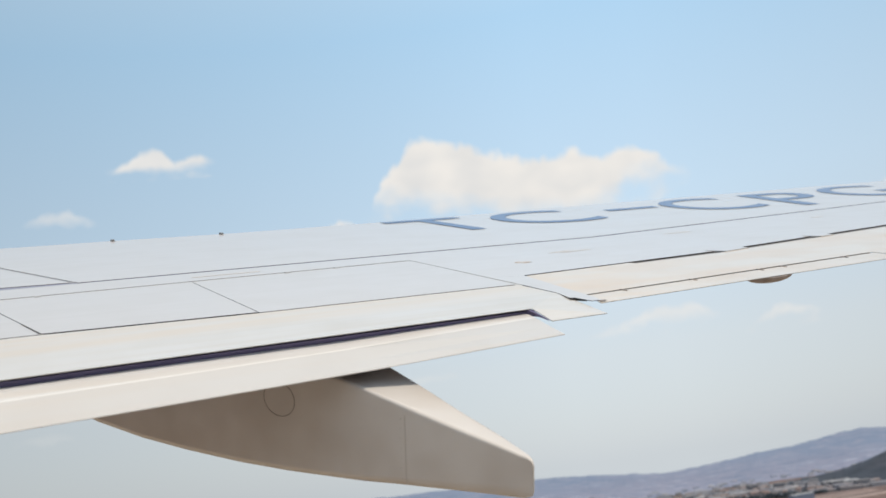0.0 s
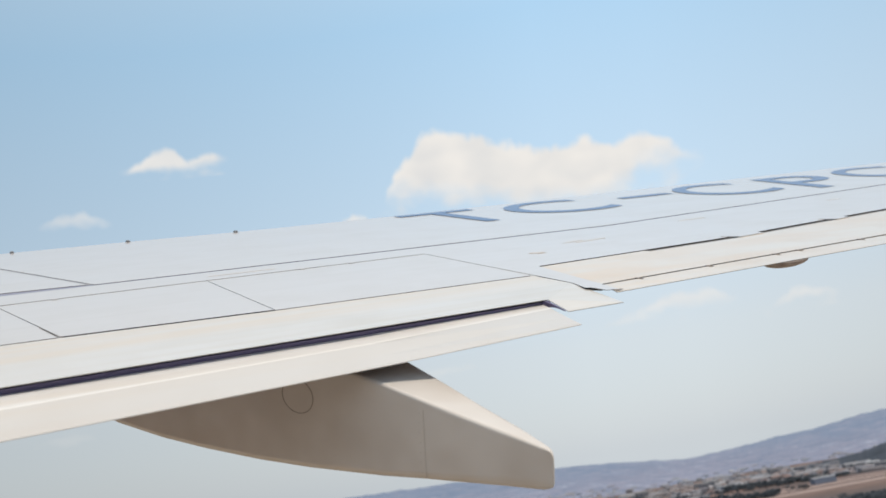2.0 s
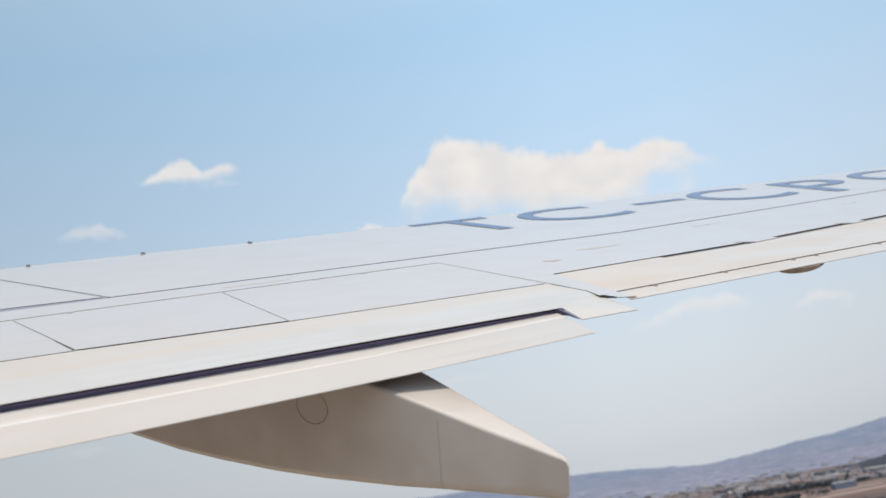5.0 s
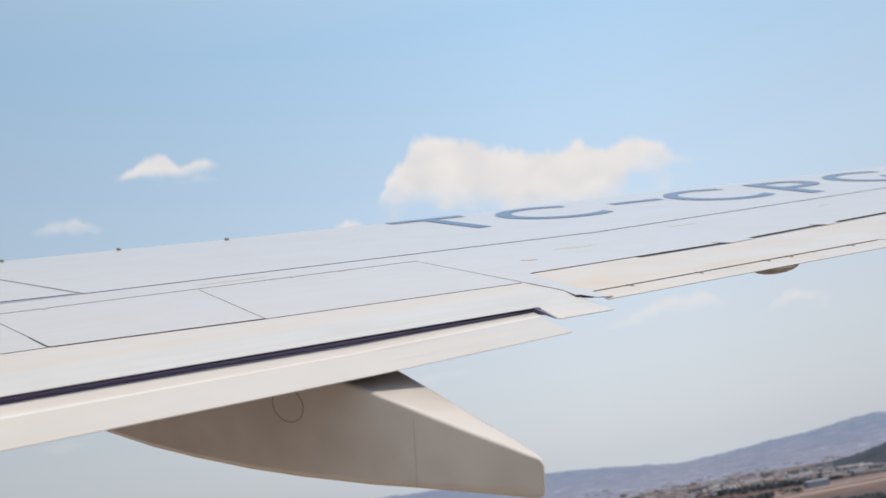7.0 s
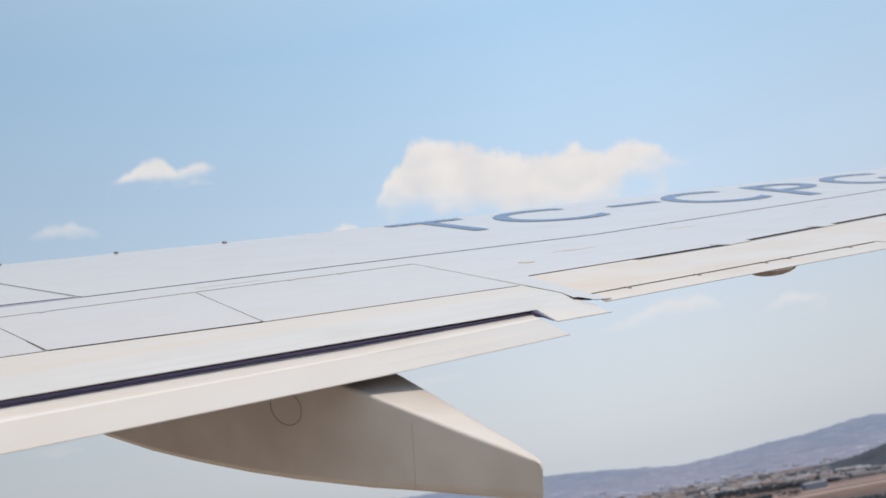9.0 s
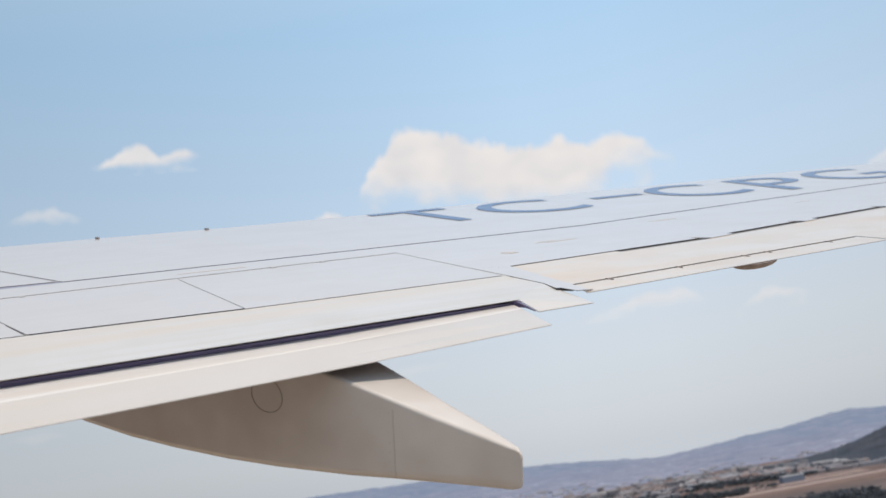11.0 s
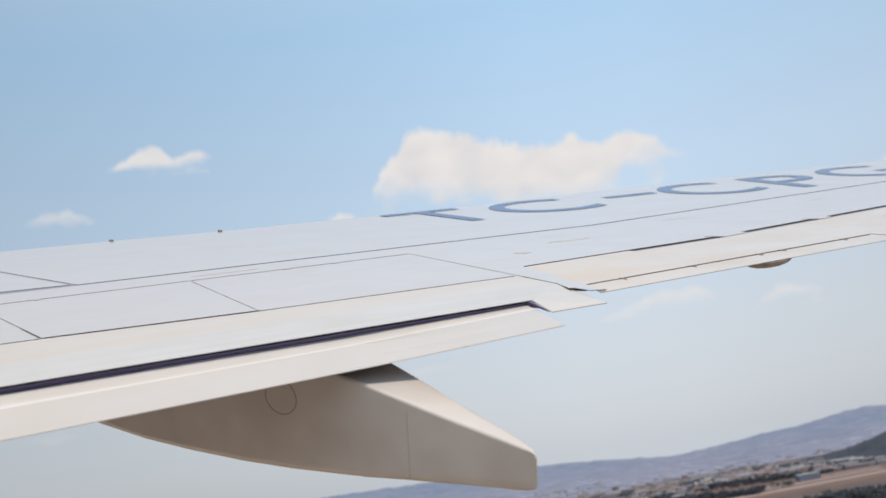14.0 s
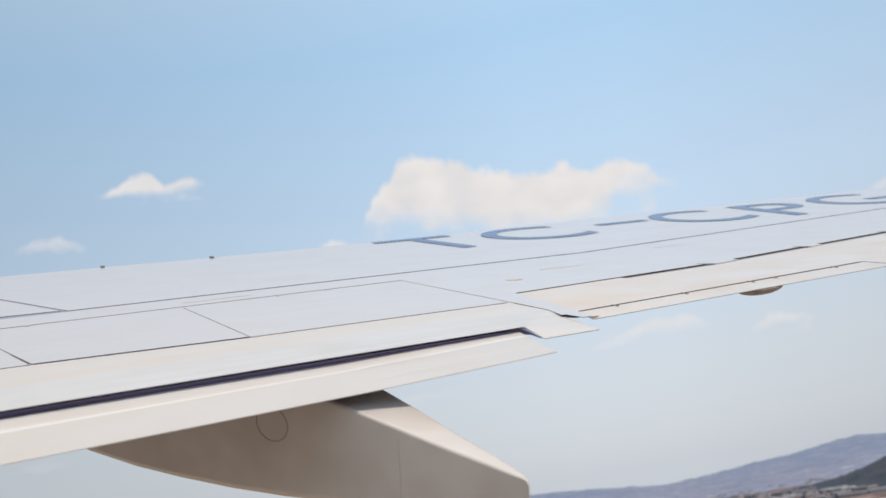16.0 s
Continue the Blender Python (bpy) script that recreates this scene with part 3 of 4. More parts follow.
def hill_material(name, a, b_col, glow, strength, farmed=0.0):
    m, ns, ls, b = material(name, a, 0.95)
    vec = mapped(ns, ls, (1, 1, 1))
    f = ramp(ns, ls, noise_of(ns, ls, vec, 0.006, 8, 0.65), [(0.38, (0, 0, 0)), (0.66, (1, 1, 1))])
    patch = ramp(ns, ls, noise_of(ns, ls, mapped(ns, ls, (1, 0.5, 1)), 0.013, 6, 0.7), [(0.5, (0, 0, 0)), (0.62, (1, 1, 1))])
    c = mix(ns, ls, patch, mix(ns, ls, f, a, b_col), (1.4 * b_col[0], 1.22 * b_col[1], 1.15 * b_col[2]))
    dark = ramp(ns, ls, noise_of(ns, ls, mapped(ns, ls, (0.6, 0.9, 1)), 0.011, 7, 0.7), [(0.52, (0, 0, 0)), (0.6, (0.6, 0.6, 0.6))])
    c = mix(ns, ls, dark, c, tuple(0.45 * v for v in a))
    sep = ns.new("ShaderNodeSeparateXYZ")          # ploughed land and scattered houses on the lower slopes
    ls.new(vec, sep.inputs[0])
    mr = ns.new("ShaderNodeMapRange")
    for i, v in enumerate((62.0, 14.0, 0.0, farmed)):
        mr.inputs[i + 1].default_value = v
    ls.new(sep.outputs[2], mr.inputs[0])
    land = ramp(ns, ls, noise_of(ns, ls, mapped(ns, ls, (0.5, 1.0, 1)), 0.02, 8, 0.75), [(0.42, tuple(0.2 * v for v in a)), (0.47, (2.6 * a[0], 1.6 * a[1], 1.2 * a[2])), (0.51, (4.6 * a[0], 2.6 * a[1], 1.9 * a[2])),
                                                                                     (0.54, tuple(0.4 * v for v in a)), (0.58, (2.6 * a[0], 1.7 * a[1], 1.4 * a[2])), (0.61, (7.5 * a[0], 5.8 * a[1], 4.6 * a[2]))])
    ls.new(mix(ns, ls, mr.outputs[0], c, land), b.inputs["Base Color"])
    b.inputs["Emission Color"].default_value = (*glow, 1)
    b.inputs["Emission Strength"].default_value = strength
    return m


# Distance haze is put into these hills as blue colour and glow
HAZE = hill_material("far_hazed_hills", (0.048, 0.058, 0.078), (0.095, 0.092, 0.105), (0.265, 0.365, 0.58), 0.43, 0.9)
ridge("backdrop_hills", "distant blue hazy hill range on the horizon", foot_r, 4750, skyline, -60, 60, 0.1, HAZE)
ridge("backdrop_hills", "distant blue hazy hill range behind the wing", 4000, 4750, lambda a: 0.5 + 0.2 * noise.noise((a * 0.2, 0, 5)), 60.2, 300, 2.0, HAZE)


# wooded hill rising at the edge of the town, its blue haze put into the colour
WOOD = hill_material("hazed_wood_slope", (0.020, 0.027, 0.042), (0.034, 0.041, 0.058), (0, 0, 0), 0.0)
WOODED = ((14.0, -2.5), (14.5, -2.3), (16.0, -2.22), (17.4, -2.02), (18.5, -1.78), (19.3, -1.56), (21.5, -0.85), (24, -0.1), (27, 0.35), (31, 0.3), (38, -0.9))
ridge("wooded_hill", "dark blue wooded hill behind the town", 2350, 2850, lambda a: along(WOODED, a) + 0.05 * noise.noise((a * 1.2, 0, 9)) + 0.05 * noise.noise((a * 5.0, 0, 3)), 14.0, 38, 0.1, WOOD)

# ---------------------------------------------------------------- clouds
CLOUD = bpy.data.materials.new("cloud_vapour")
CLOUD.use_nodes = True
cn, cl = CLOUD.node_tree.nodes, CLOUD.node_tree.links
cn.remove(cn["Principled BSDF"])
dens = cn.new("ShaderNodeAttribute")
dens.attribute_name = "vapour"
tone = cn.new("ShaderNodeAttribute")
tone.attribute_name = "cloud_tone"
glow = cn.new("ShaderNodeEmission")
clear = cn.new("ShaderNodeBsdfTransparent")
both = cn.new("ShaderNodeMixShader")
# Sunlit tops and greyer bases are put into the clouds' own glow
cl.new(ramp(cn, cl, tone.outputs["Fac"], [(0.0, (0.66, 0.68, 0.72)), (1.0, (0.845, 0.825, 0.82))]), glow.inputs[0])
cl.new(dens.outputs["Fac"], both.inputs[0])
cl.new(clear.outputs[0], both.inputs[1])
cl.new(glow.outputs[0], both.inputs[2])
cl.new(both.outputs[0], cn["Material Output"].inputs[0])


def cloud(label, crown, base, thick=1.0, soft=0.6, fade=2.4, billow=1.0, step=0.07):
    """A far cumulus: crown and base are lines of (azimuth, height) in degrees. Its heaped top is firm, its base melts into the haze."""
    az0, az1 = crown[0][0] - 0.6, crown[-1][0] + 0.6
    el0, el1 = min(p[1] for p in base) - fade, max(p[1] for p in crown) + 0.8
    na, ne = int((az1 - az0) / step) + 1, int((el1 - el0) / step) + 1
    verts, dvals, tvals, keep = [], [], [], {}
    d = 4600
    for j in range(ne):
        for i in range(na):
            a, e = az0 + i * step, el0 + j * step
            wa = a + billow * (0.30 * noise.noise((a * 0.9, e * 0.9, 1.0)) + 0.13 * noise.noise((a * 2.3, e * 2.3, 4.0)))
            we = e + billow * (0.22 * noise.noise((a * 0.9, e * 0.9, 6.0)) + 0.13 * noise.noise((a * 2.3, e * 2.3, 9.0)))
            top = along(crown, wa) + billow * (0.30 * abs(noise.noise((a * 0.8, e * 0.3, 21.0))) + 0.16 * abs(noise.noise((a * 2.1, e * 0.9, 23.0))) - 0.12)
            end = min(wa - az0, az1 - wa)
            x = min(max((top - we) / soft + 0.25, 0), 1) * min(max(end / 0.9, 0), 1)
            y = min(max((we - along(base, wa)) / fade + 0.5, 0), 1)
            shred = 0.9 * noise.fractal((a * 0.6, e * 0.9, 2.0), 1.2, 2.0, 3)
            y = min(max(y + shred * 0.6 * (1 - y), 0), 1)
            k = x * x * (3 - 2 * x) * y * y * (3 - 2 * y) * thick
            if k > 0.008:
                keep[(i, j)] = len(verts)
                ca = math.cos(radians(e))
                verts.append((d * math.sin(radians(a)) * ca, d * math.cos(radians(a)) * ca, ALT + d * math.sin(radians(e))))
                dvals.append(min(k, 1) * 0.96)
                heap = noise.fractal((a * 0.55, e * 0.8, 5.0), 1.2, 2.0, 2)
                lit = math.exp(-max(along(crown, wa) - we, 0) / 1.3)
                tvals.append(min(max(0.45 + 0.40 * heap + 0.40 * lit, 0), 1))
    faces = [(keep[i, j], keep[i + 1, j], keep[i + 1, j + 1], keep[i, j + 1]) for i, j in keep if (i + 1, j) in keep and (i, j + 1) in keep and (i + 1, j + 1) in keep]
    me = bpy.data.meshes.new("cloud")
    me.from_pydata(verts, [], faces)
    for name, vals in (("vapour", dvals), ("cloud_tone", tvals)):
        me.attributes.new(name, "FLOAT", "POINT").data.foreach_set("value", vals)
    me.materials.append(CLOUD)
    ob = tagged(new("cloud", me), label, "cloud", "clouds", "structure")
    ob.visible_shadow = False
    return ob


def wisp(label, az, el, wide, high, thick):
    """A small flat shred of cloud."""
    crown = [(az + wide * f, el + high * (1 - f * f) - high * 0.5) for f in (-1, -0.7, -0.35, 0, 0.4, 0.75, 1)]
    return cloud(label, crown, [(az - wide, el - high * 0.4), (az + wide, el - high * 0.4)], thick, 0.5, high * 0.9, 0.9, 0.09)


cloud("large white heaped summer cloud in a blue sky",
      [(-5.3, 15.7), (-4.9, 16.3), (-4.2, 17.2), (-3.3, 18.0), (-2.5, 18.9), (-1.8, 19.15), (-0.6, 18.85), (0.6, 18.4), (1.8, 17.9), (3.0, 17.45), (4.8, 17.0), (5.8, 17.0), (6.6, 17.3), (7.3, 16.9), (8.2, 16.4), (9.0, 16.7),
       (9.8, 16.9), (10.8, 16.3), (11.7, 15.7), (12.5, 15.1)],
      [(-5.3, 16.2), (-4.0, 16.0), (-2.0, 15.5), (1.0, 14.8), (4.0, 14.0), (7.5, 13.7), (8.6, 14.3), (9.6, 15.0), (10.5, 15.1), (12.5, 15.0)], 1.0, 0.6, 1.9)
cloud("small white cloud puff in a blue sky", [(-19.4, 18.85), (-18.6, 19.3), (-17.9, 19.75), (-17.2, 19.85), (-16.6, 19.6), (-15.9, 19.15), (-15.2, 19.35), (-14.6, 19.5), (-14.1, 19.1)],
      [(-19.4, 18.75), (-17.0, 18.7), (-15.8, 18.75), (-14.2, 18.95)], 0.9, 0.45, 0.55, 0.6, 0.05)
wisp("thin faint wisp of cloud", -22.3, 16.45, 1.9, 0.75, 0.5)
wisp("small white cloud behind the wing", -6.9, 14.75, 1.15, 0.85, 0.8)
cloud("white cloud low over the wing tip", [(22.4, 12.0), (23.6, 12.7), (25.0, 13.1), (27.0, 13.0), (28.8, 12.0)], [(22.4, 12.0), (25, 11.4), (28.8, 11.6)], 0.85)
for az, el, wide, high, thick in ((10.2, 7.4, 2.9, 0.95, 0.55), (16.4, 6.5, 1.8, 0.75, 0.5), (7.4, 6.9, 1.6, 0.6, 0.32), (-3.3, 5.8, 1.8, 0.5, 0.22), (-23.5, 5.2, 1.6, 0.6, 0.13), (-27.5, 5.9, 1.5, 0.6, 0.13)):
    wisp("thin faint cloud streak low in the haze", az, el, wide, high, thick)

# ---------------------------------------------------------------- the town and its trees
rng = random.Random(7)


def polar(az, r):
    return r * math.sin(radians(az)), r * math.cos(radians(az))


def wall_paint(name, col):
    m, ns, ls, b = material(name, col, 0.85)
    f = noise_of(ns, ls, mapped(ns, ls, (1, 1, 1)), 0.4, 5)
    ls.new(mix(ns, ls, ramp(ns, ls, f, [(0.4, (0, 0, 0)), (0.8, (0.6, 0.6, 0.6))]), col, tuple(0.6 * c for c in col)), b.inputs["Base Color"])
    return m


# Greyed mauve tones: haze over the town is put into these base colours
PLASTER = [wall_paint("plaster_wall", c) for c in ((0.26, 0.235, 0.24), (0.21, 0.205, 0.225), (0.30, 0.29, 0.305))]
TILE = [wall_paint("roof_tiles", c) for c in ((0.23, 0.155, 0.14), (0.19, 0.145, 0.135), (0.28, 0.265, 0.265))]
STEEL = wall_paint("white_sheet_steel", (0.38, 0.375, 0.385))
SLATE = wall_paint("blue_grey_cladding", (0.15, 0.175, 0.235))
GLASS = material("window_glass", (0.05, 0.06, 0.08), 0.15)[0]


def box_bm(w, d, h, z=0.0):
    bm = bmesh.new()
    bmesh.ops.create_cube(bm, size=1, matrix=Matrix.Translation((0, 0, z + h / 2)) @ Matrix.Diagonal((w, d, h, 1)))
    return bm


def gable_bm(w, d, z, rise, over):
    bm = bmesh.new()
    a, b = w / 2 + over, d / 2 + over
    lo = [bm.verts.new((x, y, z - 0.3)) for x, y in ((-a, -b), (a, -b), (a, b), (-a, b))]
    hi = [bm.verts.new((x, 0, z + rise)) for x in (-a, a)]
    for f in ((lo[0], lo[1], hi[1], hi[0]), (lo[2], lo[3], hi[0], hi[1]), (lo[1], lo[2], hi[1]), (lo[3], lo[0], hi[0]), (lo[3], lo[2], lo[1], lo[0])):
        bm.faces.new(f)
    bmesh.ops.recalc_face_normals(bm, faces=bm.faces)
    return bm


def building(name, label, category, group, w, d, h, rise, wall, roof, rows=0):
    top = tagged(new(name), label, category, group)
    part("wall", box_bm(w, d, h), wall, top)
    part("roof", gable_bm(w, d, h, rise, 0.5), roof, top)
    for k in range(rows):
        bm = box_bm(w * 0.94, d + 0.12, 1.3, 1.2 + k * 3.0)
        part("window_band", bm, GLASS, top)
    return top


protos = [building("house", "plastered house with a red tiled roof", "house", "town houses", 12, 9, 6, 2.6, PLASTER[0], TILE[0], 2),
          building("house", "greyish house with a brown tiled roof", "house", "town houses", 15, 10, 7, 2.4, PLASTER[1], TILE[1], 2),
          building("house", "white house with a pale flat pitched roof", "house", "town houses", 14, 11, 6.5, 1.2, PLASTER[2], TILE[2], 2)]
sheds = [building("warehouse", "long white sheet steel warehouse", "warehouse", "warehouses on the plain", 55, 22, 8, 2.0, STEEL, STEEL),
         building("warehouse", "blue grey clad warehouse with a pale roof", "warehouse", "warehouses on the plain", 42, 20, 11, 1.5, SLATE, STEEL)]
flats = building("apartment_block", "plain grey apartment block with window bands", "building", "apartment blocks", 26, 14, 15, 1.0, PLASTER[1], TILE[2], 4)


def settle(ob, az, r, turn):
    x, y = polar(az, r)
    ob.matrix_world = pose(x, y, slope_z(az, r), 0, 0, turn)


places = []
for cluster_az, cluster_r, spread_az, spread_r, count in ((16.0, 2250, 2.0, 110, 46), (11.5, 2480, 2.2, 120, 40), (7.0, 2380, 2.5, 120, 30), (2.5, 2500, 2.6, 140, 20), (19.0, 1750, 1.2, 90, 22), (13.5, 2800, 2.4, 100, 20)):
    for _ in range(count):
        places.append((rng.gauss(cluster_az, spread_az * 0.6), rng.gauss(cluster_r, spread_r * 0.6), rng.uniform(-25, 25)))
used = [False] * 3
for az, r, turn in places:
    if 10 < az < 20 and r < 2230:
        continue
    k = rng.choice((0, 0, 0, 1, 1, 2))
    if not used[k]:
        settle(protos[k], az, r, turn)
        used[k] = True
    else:
        x, y = polar(az, r)
        copy_thing(protos[k], pose(x, y, slope_z(az, r), 0, 0, turn))
first = [True, True]
for k, az, r, turn in ((0, 17.4, 2450, -8), (0, 17.0, 2520, -6), (1, 4.9, 2050, 0), (1, 6.4, 2100, 4), (1, 3.6, 2140, -4), (0, 9.4, 2650, 10), (0, 19.2, 2650, -12),
                       (1, 15.2, 2080, 8), (1, 10.4, 2300, 5), (0, 20.6, 2050, 16), (0, 5.4, 2700, 9), (1, 12.2, 2450, -3), (0, 1.6, 2500, 3)):
    if first[k]:
        settle(sheds[k], az, r, turn)
        first[k] = False
    else:
        x, y = polar(az, r)
        copy_thing(sheds[k], pose(x, y, slope_z(az, r), 0, 0, turn))
for i, (az, r) in enumerate(((16.6, 2350), (17.0, 2330), (9.2, 2500), (9.7, 2540), (14.2, 2600), (4.2, 2300), (18.2, 2250), (6.0, 2550), (12.9, 2700))):
    if i == 0:
        settle(flats, az, r, 10)
    else:
        x, y = polar(az, r)
        copy_thing(flats, pose(x, y, 0, 0, 0, rng.uniform(-20, 20)))

# Foliage in blue greys: the haze over the plain is put into its colour
LEAF, ln, ll, lb = material("hazed_foliage", (0.05, 0.065, 0.035), 0.9)
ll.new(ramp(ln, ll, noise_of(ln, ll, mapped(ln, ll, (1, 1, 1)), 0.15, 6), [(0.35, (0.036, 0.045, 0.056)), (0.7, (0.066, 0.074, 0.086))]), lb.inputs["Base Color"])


def clump_shape():
    bm = bmesh.new()
    bmesh.ops.create_icosphere(bm, subdivisions=1, radius=1)
    vs = np.array([v.co[:] for v in bm.verts])
    fs = np.array([[v.index for v in f.verts] for f in bm.faces])
    bm.free()
    return vs, fs


CLUMP_V, CLUMP_F = clump_shape()
TRUNK_V = np.array([(math.cos(t) * r, math.sin(t) * r, h) for h, r in ((0, 0.035), (0.6, 0.018)) for t in (0, 1.57, 3.14, 4.71)])
TRUNK_F = np.array([(i, (i + 1) % 4, 4 + (i + 1) % 4) for i in range(4)] + [(i, 4 + (i + 1) % 4, 4 + i) for i in range(4)])


def tree_belt(az0, r0, az1, r1, count, size, deep=9):
    """A row of far trees: ragged clumps of foliage on short tapered trunks, in one mesh."""
    gen = np.random.default_rng(int(az0 * 10 + r0))
    (x0, y0), (x1, y1) = polar(az0, r0), polar(az1, r1)
    vs, fs, n = [], [], 0
    for _ in range(count):
        f = gen.random()
        s = size * gen.uniform(0.45, 1.3)
        px, py = x0 + (x1 - x0) * f + gen.normal(0, 3), y0 + (y1 - y0) * f + gen.normal(0, deep)
        base = np.array((px, py, slope_z(math.degrees(math.atan2(px, py)), math.hypot(px, py))))
        vs.append(base + TRUNK_V * s)
        fs.append(TRUNK_F + n)
        n += len(TRUNK_V)
        wide = s * gen.uniform(0.2, 0.42)
        for _ in range(12):
            k = s * gen.uniform(0.06, 0.17)
            at = base + (gen.normal(0, wide), gen.normal(0, wide), s * gen.uniform(0.25, 0.85))
            vs.append(at + CLUMP_V * (k * gen.uniform(0.8, 1.6), k * gen.uniform(0.8, 1.6), k * 0.8) + gen.normal(0, k * 0.28, CLUMP_V.shape))
            fs.append(CLUMP_F + n)
            n += len(CLUMP_V)
    me = bpy.data.meshes.new("tree_belt")
    me.from_pydata(np.concatenate(vs).tolist(), [], np.concatenate(fs).tolist())
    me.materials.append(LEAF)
    return tagged(new("tree_belt", me), "dark blue grey belt of field trees", "trees", kind="stuff")


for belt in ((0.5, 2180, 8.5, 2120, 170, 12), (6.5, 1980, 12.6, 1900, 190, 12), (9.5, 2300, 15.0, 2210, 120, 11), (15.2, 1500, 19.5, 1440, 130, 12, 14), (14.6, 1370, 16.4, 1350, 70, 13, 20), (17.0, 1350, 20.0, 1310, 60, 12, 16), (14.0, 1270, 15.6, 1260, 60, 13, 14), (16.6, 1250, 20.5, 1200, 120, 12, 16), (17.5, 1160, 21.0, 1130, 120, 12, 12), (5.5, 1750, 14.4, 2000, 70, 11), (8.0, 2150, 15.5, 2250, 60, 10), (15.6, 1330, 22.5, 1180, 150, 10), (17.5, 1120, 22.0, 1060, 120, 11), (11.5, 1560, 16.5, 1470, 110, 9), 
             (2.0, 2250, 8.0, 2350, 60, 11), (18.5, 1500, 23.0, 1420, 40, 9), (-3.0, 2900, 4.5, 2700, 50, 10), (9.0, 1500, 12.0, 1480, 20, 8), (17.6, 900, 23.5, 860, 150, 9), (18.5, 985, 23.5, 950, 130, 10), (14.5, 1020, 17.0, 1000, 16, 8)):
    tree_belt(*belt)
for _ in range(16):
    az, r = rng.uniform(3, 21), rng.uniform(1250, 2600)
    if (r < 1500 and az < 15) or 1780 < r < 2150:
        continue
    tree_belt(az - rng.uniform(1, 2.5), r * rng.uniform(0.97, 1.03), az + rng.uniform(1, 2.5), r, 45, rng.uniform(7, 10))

# long pale strips of bare earth across the plain
EARTH = wall_paint("pale_bare_earth", (0.37, 0.27, 0.235))
(rx0, ry0), (rx1, ry1) = polar(10.9, 1850), polar(20.5, 2040)
turn = math.degrees(math.atan2(ry1 - ry0, rx1 - rx0))
for shift, wide, cut in ((0.0, 46.0, 0.95), (85.0, 34.0, 0.8), (150.0, 22.0, 0.9)):
    lane = part("earth_strip", box_bm(math.hypot(rx1 - rx0, ry1 - ry0) * cut, wide, 0.4), EARTH, None)
    lane.matrix_world = pose((rx0 + rx1) / 2, (ry0 + ry1) / 2 + shift, 0, 0, 0, turn)
    tagged(lane, "long pale strip of bare earth on the plain", "field", "earth strips over the plain", "structure")

# low roofs and walls of the far town, too many to count; haze greys their colours
ROOFS, rn, rl, rb = material("mixed_town_roofs", (0.4, 0.36, 0.35), 0.85)
isl = rn.new("ShaderNodeNewGeometry")
rl.new(ramp(rn, rl, isl.outputs["Random Per Island"], [(0.0, (0.15, 0.155, 0.185)), (0.25, (0.22, 0.205, 0.215)), (0.45, (0.25, 0.195, 0.185)), (0.6, (0.18, 0.185, 0.215)), (0.92, (0.25, 0.24, 0.255)), (1.0, (0.46, 0.45, 0.455))]), rb.inputs["Base Color"])
def low_house(verts, faces, x, y, z, a, b, h, t):
    c, d, n = math.cos(t), math.sin(t), len(verts)
    for p, q, w in ((-a, -b, -3), (a, -b, -3), (a, b, -3), (-a, b, -3), (-a, -b, h), (a, -b, h), (a, b, h), (-a, b, h), (-a, 0, h + 2), (a, 0, h + 2)):
        verts.append((x + p * c - q * d, y + p * d + q * c, z + w))
    faces += [tuple(n + k for k in f) for f in ((0, 1, 5, 4), (2, 3, 7, 6), (1, 2, 6, 9, 5), (3, 0, 4, 8, 7), (4, 5, 9, 8), (6, 7, 8, 9))]


verts, faces = [], []
for az0, r0, saz, sr, count in ((8.0, 2500, 4.0, 230, 130), (14.0, 2450, 2.6, 220, 110), (17.5, 2150, 2.0, 140, 80), (1.0, 2550, 3.0, 180, 80), (12.0, 2800, 3.0, 100, 60), (19.5, 1950, 1.4, 120, 40)):
    for _ in range(count):
        az, r = rng.gauss(az0, saz), min(rng.gauss(r0, sr), foot_r(az0) - 20)
        if 10 < az < 20 and r < 2230:
            continue
        x, y = polar(az, r)
        a, b, h, t = rng.choice((6, 8, 10, 14, 22)), rng.uniform(4, 8), rng.choice((4, 5, 6, 7, 9)), radians(rng.uniform(-25, 25))
        low_house(verts, faces, x, y, 0, a, b, h, t)
me = bpy.data.meshes.new("far_town")
me.from_pydata(verts, [], faces)
me.materials.append(ROOFS)
tagged(new("far_town", me), "dense spread of small hazy town buildings", "town", kind="stuff")
# Foothill walls in flat lavender greys, with distance haze put into the colour
DULL, rn, rl, rb = material("hazed_village_walls", (0.3, 0.3, 0.32), 0.9)
isl = rn.new("ShaderNodeNewGeometry")
rl.new(ramp(rn, rl, isl.outputs["Random Per Island"], [(0.0, (0.20, 0.215, 0.26)), (0.3, (0.26, 0.265, 0.30)), (0.5, (0.29, 0.265, 0.275)), (0.7, (0.23, 0.24, 0.285)), (0.9, (0.31, 0.31, 0.33)), (1.0, (0.46, 0.46, 0.47))]), rb.inputs["Base Color"])
verts, faces = [], []
for az0, r0, saz, sr, count in ((5.0, 3150, 1.8, 110, 26), (9.5, 3200, 1.6, 120, 22), (14.5, 3350, 1.8, 110, 14), (1.0, 3150, 1.8, 90, 22)):
    for _ in range(count):
        az, r = rng.gauss(az0, saz), rng.gauss(r0, sr)
        x, y = polar(az, r)
        low_house(verts, faces, x, y, slope_z(az, r), rng.uniform(5, 13), rng.uniform(4, 7), rng.choice((3, 4, 5, 6)), radians(rng.uniform(-25, 25)))
me = bpy.data.meshes.new("hill_village")
me.from_pydata(verts, [], faces)
me.materials.append(DULL)
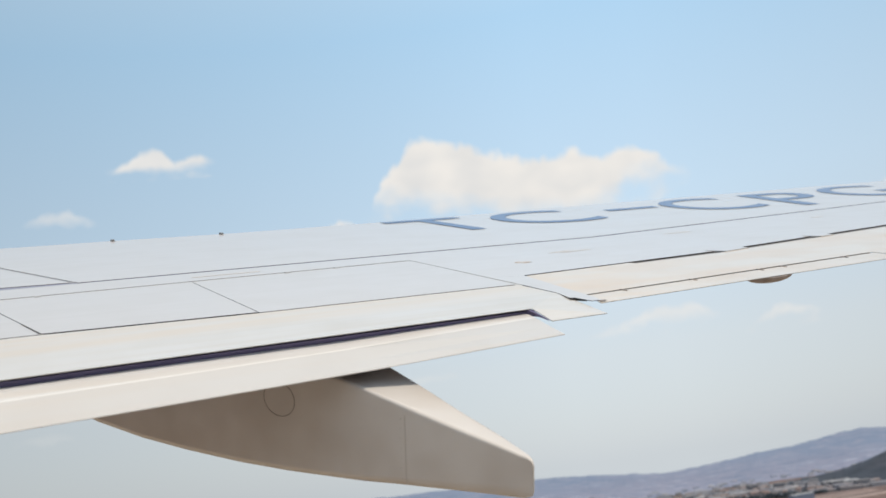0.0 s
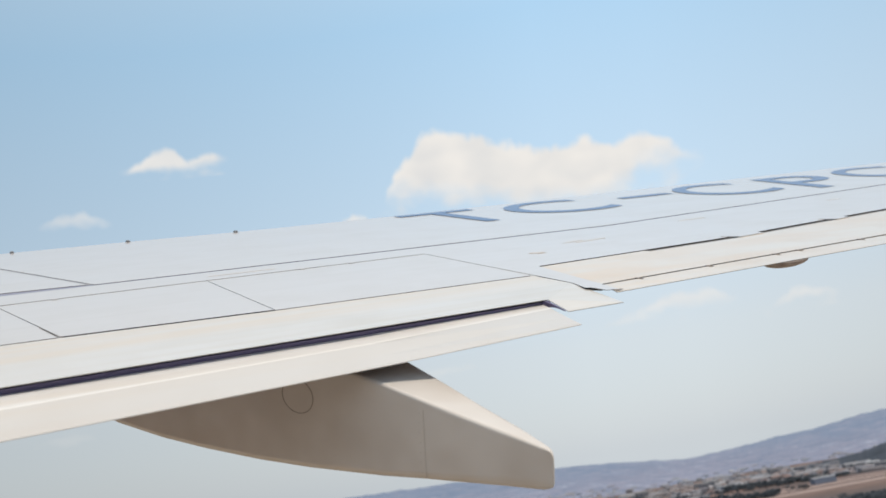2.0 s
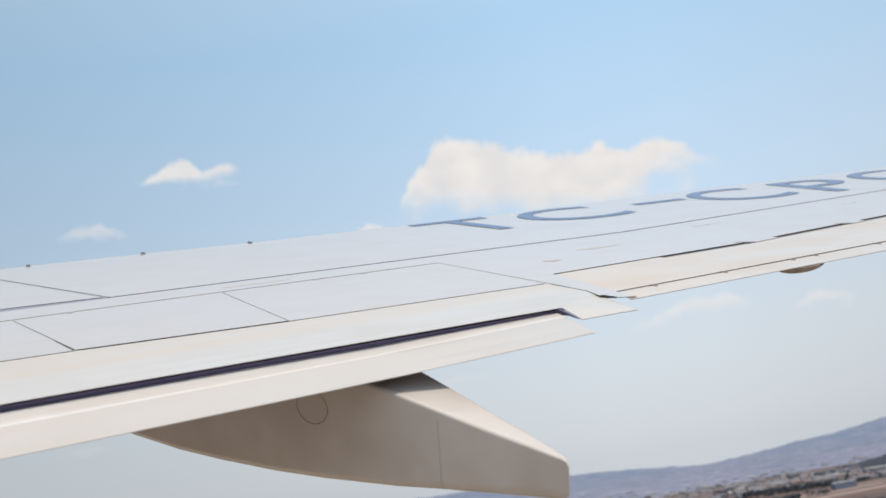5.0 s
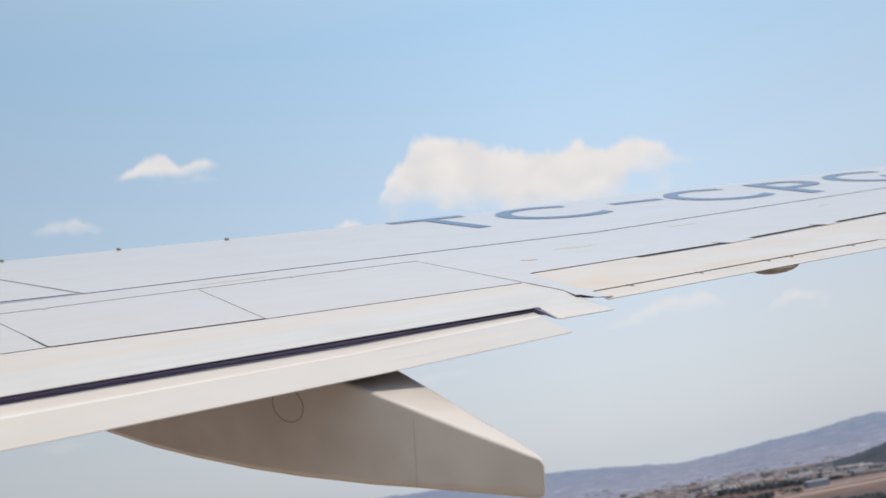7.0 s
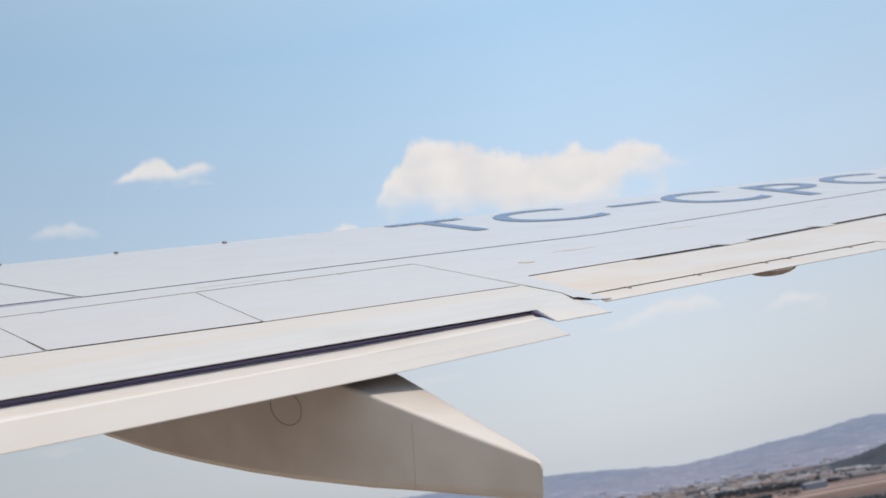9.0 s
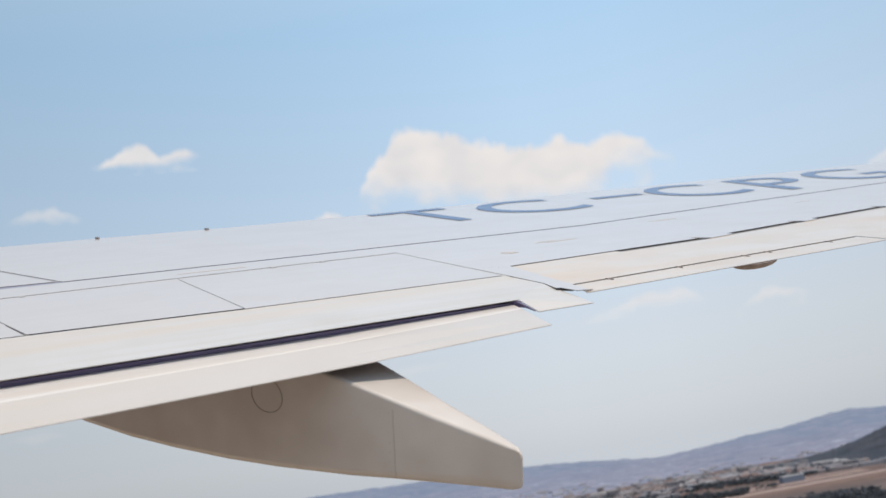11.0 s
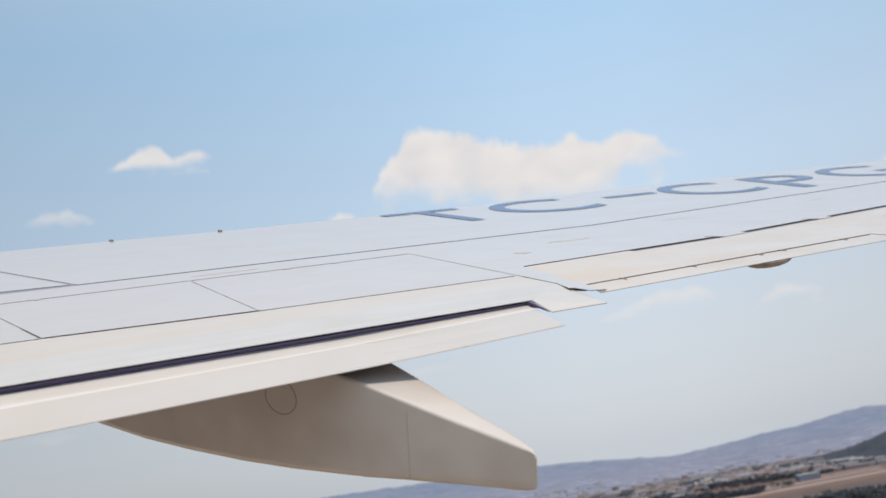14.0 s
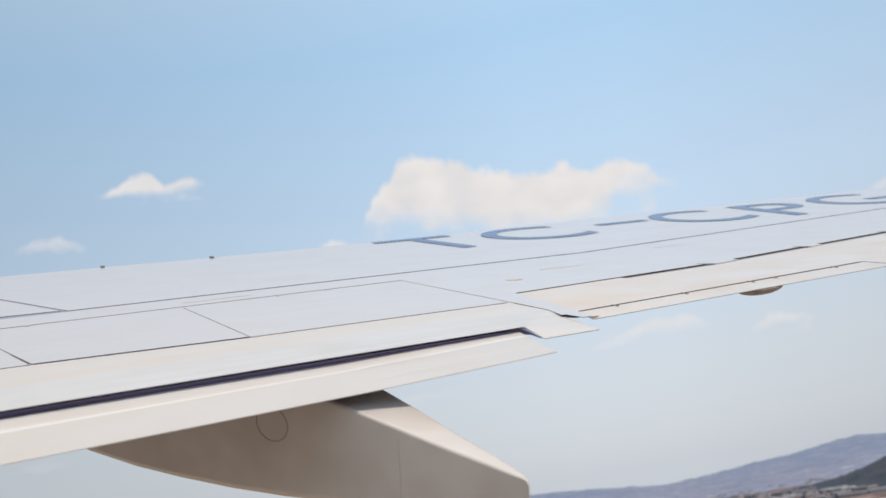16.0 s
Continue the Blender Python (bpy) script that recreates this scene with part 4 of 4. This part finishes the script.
tagged(new("hill_village", me), "dull hazy village houses on the foothills", "village", kind="stuff")

# ---------------------------------------------------------------- the airfield that the aircraft left, under and beside it
fwd = Vector((axw.x, axw.y, 0)).normalized()
out = Vector((fwd.y, -fwd.x, 0))
heading = math.degrees(math.atan2(fwd.y, fwd.x))


def field_spot(ahead, beside, z=0.0):
    p = fwd * ahead + out * beside
    return pose(p.x, p.y, z, 0, 0, heading)


CONCRETE = wall_paint("pale_runway_concrete", (0.42, 0.39, 0.35))
YELLOW = material("yellow_line_paint", (0.62, 0.38, 0.06), 0.7)[0]
GRASS, gn, gl, gb = material("dry_verge_grass", (0.2, 0.13, 0.06), 0.95)
gl.new(ramp(gn, gl, noise_of(gn, gl, mapped(gn, gl, (1, 1, 1)), 0.08, 8, 0.65), [(0.35, (0.10, 0.06, 0.03)), (0.5, (0.24, 0.14, 0.06)), (0.62, (0.13, 0.12, 0.04)), (0.75, (0.33, 0.20, 0.10))]), gb.inputs["Base Color"])
BLUE = material("blue_truck_paint", (0.03, 0.10, 0.32), 0.4)[0]
BLACK = material("black_rubber", (0.02, 0.02, 0.02), 0.8)[0]


def slab_thing(name, label, category, w, d, h, m, mat, kind="structure"):
    ob = part(name, box_bm(w, d, h), mat, None)
    ob.matrix_world = m
    return tagged(ob, label, category, kind=kind)


slab_thing("runway", "pale concrete runway with dry grass beside it", "runway", 700, 45, 0.10, field_spot(0, 0), CONCRETE)
slab_thing("grass_verge", "dry brown and golden airfield grass", "grass", 700, 90, 0.06, field_spot(0, 68), GRASS)
slab_thing("taxiway", "pale concrete taxiway beyond the grass", "taxiway", 700, 24, 0.10, field_spot(0, 126), CONCRETE)
bm = bmesh.new()
prev = None
for i in range(33):
    t = radians(-90 + i * 180 / 32)
    a, b = [bm.verts.new((r * math.cos(t), r * math.sin(t), 0)) for r in (17.6, 18.4)]
    if prev:
        bm.faces.new((prev[0], prev[1], b, a))
    prev = (a, b)
ob = part("taxiway_line", bm, YELLOW, None)
ob.matrix_world = field_spot(60, 0, 0.104)
tagged(ob, "curved yellow taxiway guide line on concrete", "road marking", kind="structure")

mast = tagged(new("floodlight_mast"), "tall slim grey airfield floodlight mast", "light mast")
bm = bmesh.new()
bmesh.ops.create_cone(bm, cap_ends=True, segments=12, radius1=0.35, radius2=0.14, depth=30, matrix=Matrix.Translation((0, 0, 15)))
part("pole", bm, METAL, mast)
part("crossbar", box_bm(3.0, 0.3, 0.3, 29.8), METAL, mast)
for x in (-1.2, -0.4, 0.4, 1.2):
    bm = box_bm(0.5, 0.5, 0.45, 29.5)
    bmesh.ops.translate(bm, verts=bm.verts, vec=(x, 0.3, 0))
    part("floodlight", bm, STEEL, mast)
mast.matrix_world = field_spot(150, 180)

sign = tagged(new("taxiway_sign"), "yellow and white taxiway sign box with dark bars", "sign")
part("housing", box_bm(1.5, 0.4, 1.0, 0.25), STEEL, sign)
part("face", box_bm(1.36, 0.02, 0.86, 0.32), YELLOW, sign).location = (0, -0.215, 0)
for x in (-0.3, 0.2):
    part("bar", box_bm(0.16, 0.012, 0.5, 0.5), BLACK, sign).location = (x, -0.235, 0)
for x in (-0.5, 0.5):
    part("foot", box_bm(0.1, 0.1, 0.26), METAL, sign).location = (x, 0, 0)
sign.matrix_world = field_spot(40, 32, 0.06)

cabinet = tagged(new("equipment_cabinet"), "low white airfield equipment cabinet on the grass", "cabinet", "equipment cabinets")
part("body", box_bm(2.4, 0.9, 0.9, 0.1), STEEL, cabinet)
part("base", box_bm(2.6, 1.1, 0.1), CONCRETE, cabinet)
part("lid", gable_bm(2.4, 0.9, 1.0, 0.12, 0.06), STEEL, cabinet)
cabinet.matrix_world = field_spot(90, 60, 0.06)
copy_thing(cabinet, field_spot(135, 52, 0.06))

truck = tagged(new("truck"), "blue truck parked beyond the airfield grass", "truck", "parked trucks")
part("cab", box_bm(2.2, 2.4, 2.2, 0.7), BLUE, truck).location = (3.2, 0, 0)
part("cargo_box", box_bm(5.2, 2.4, 2.5, 0.9), BLUE, truck).location = (-0.7, 0, 0)
part("windscreen", box_bm(0.04, 2.1, 0.8, 1.9), GLASS, truck).location = (4.31, 0, 0)
part("chassis", box_bm(7.6, 1.0, 0.3, 0.55), METAL, truck)
for x in (3.0, -2.0):
    for y in (-1.05, 1.05):
        bm = bmesh.new()
        bmesh.ops.create_cone(bm, cap_ends=True, segments=20, radius1=0.5, radius2=0.5, depth=0.3, matrix=Matrix.Translation((x, y, 0.5)) @ Matrix.Rotation(radians(90), 4, "X"))
        part("wheel", bm, BLACK, truck)
truck.matrix_world = field_spot(200, 150)
copy_thing(truck, field_spot(212, 151))
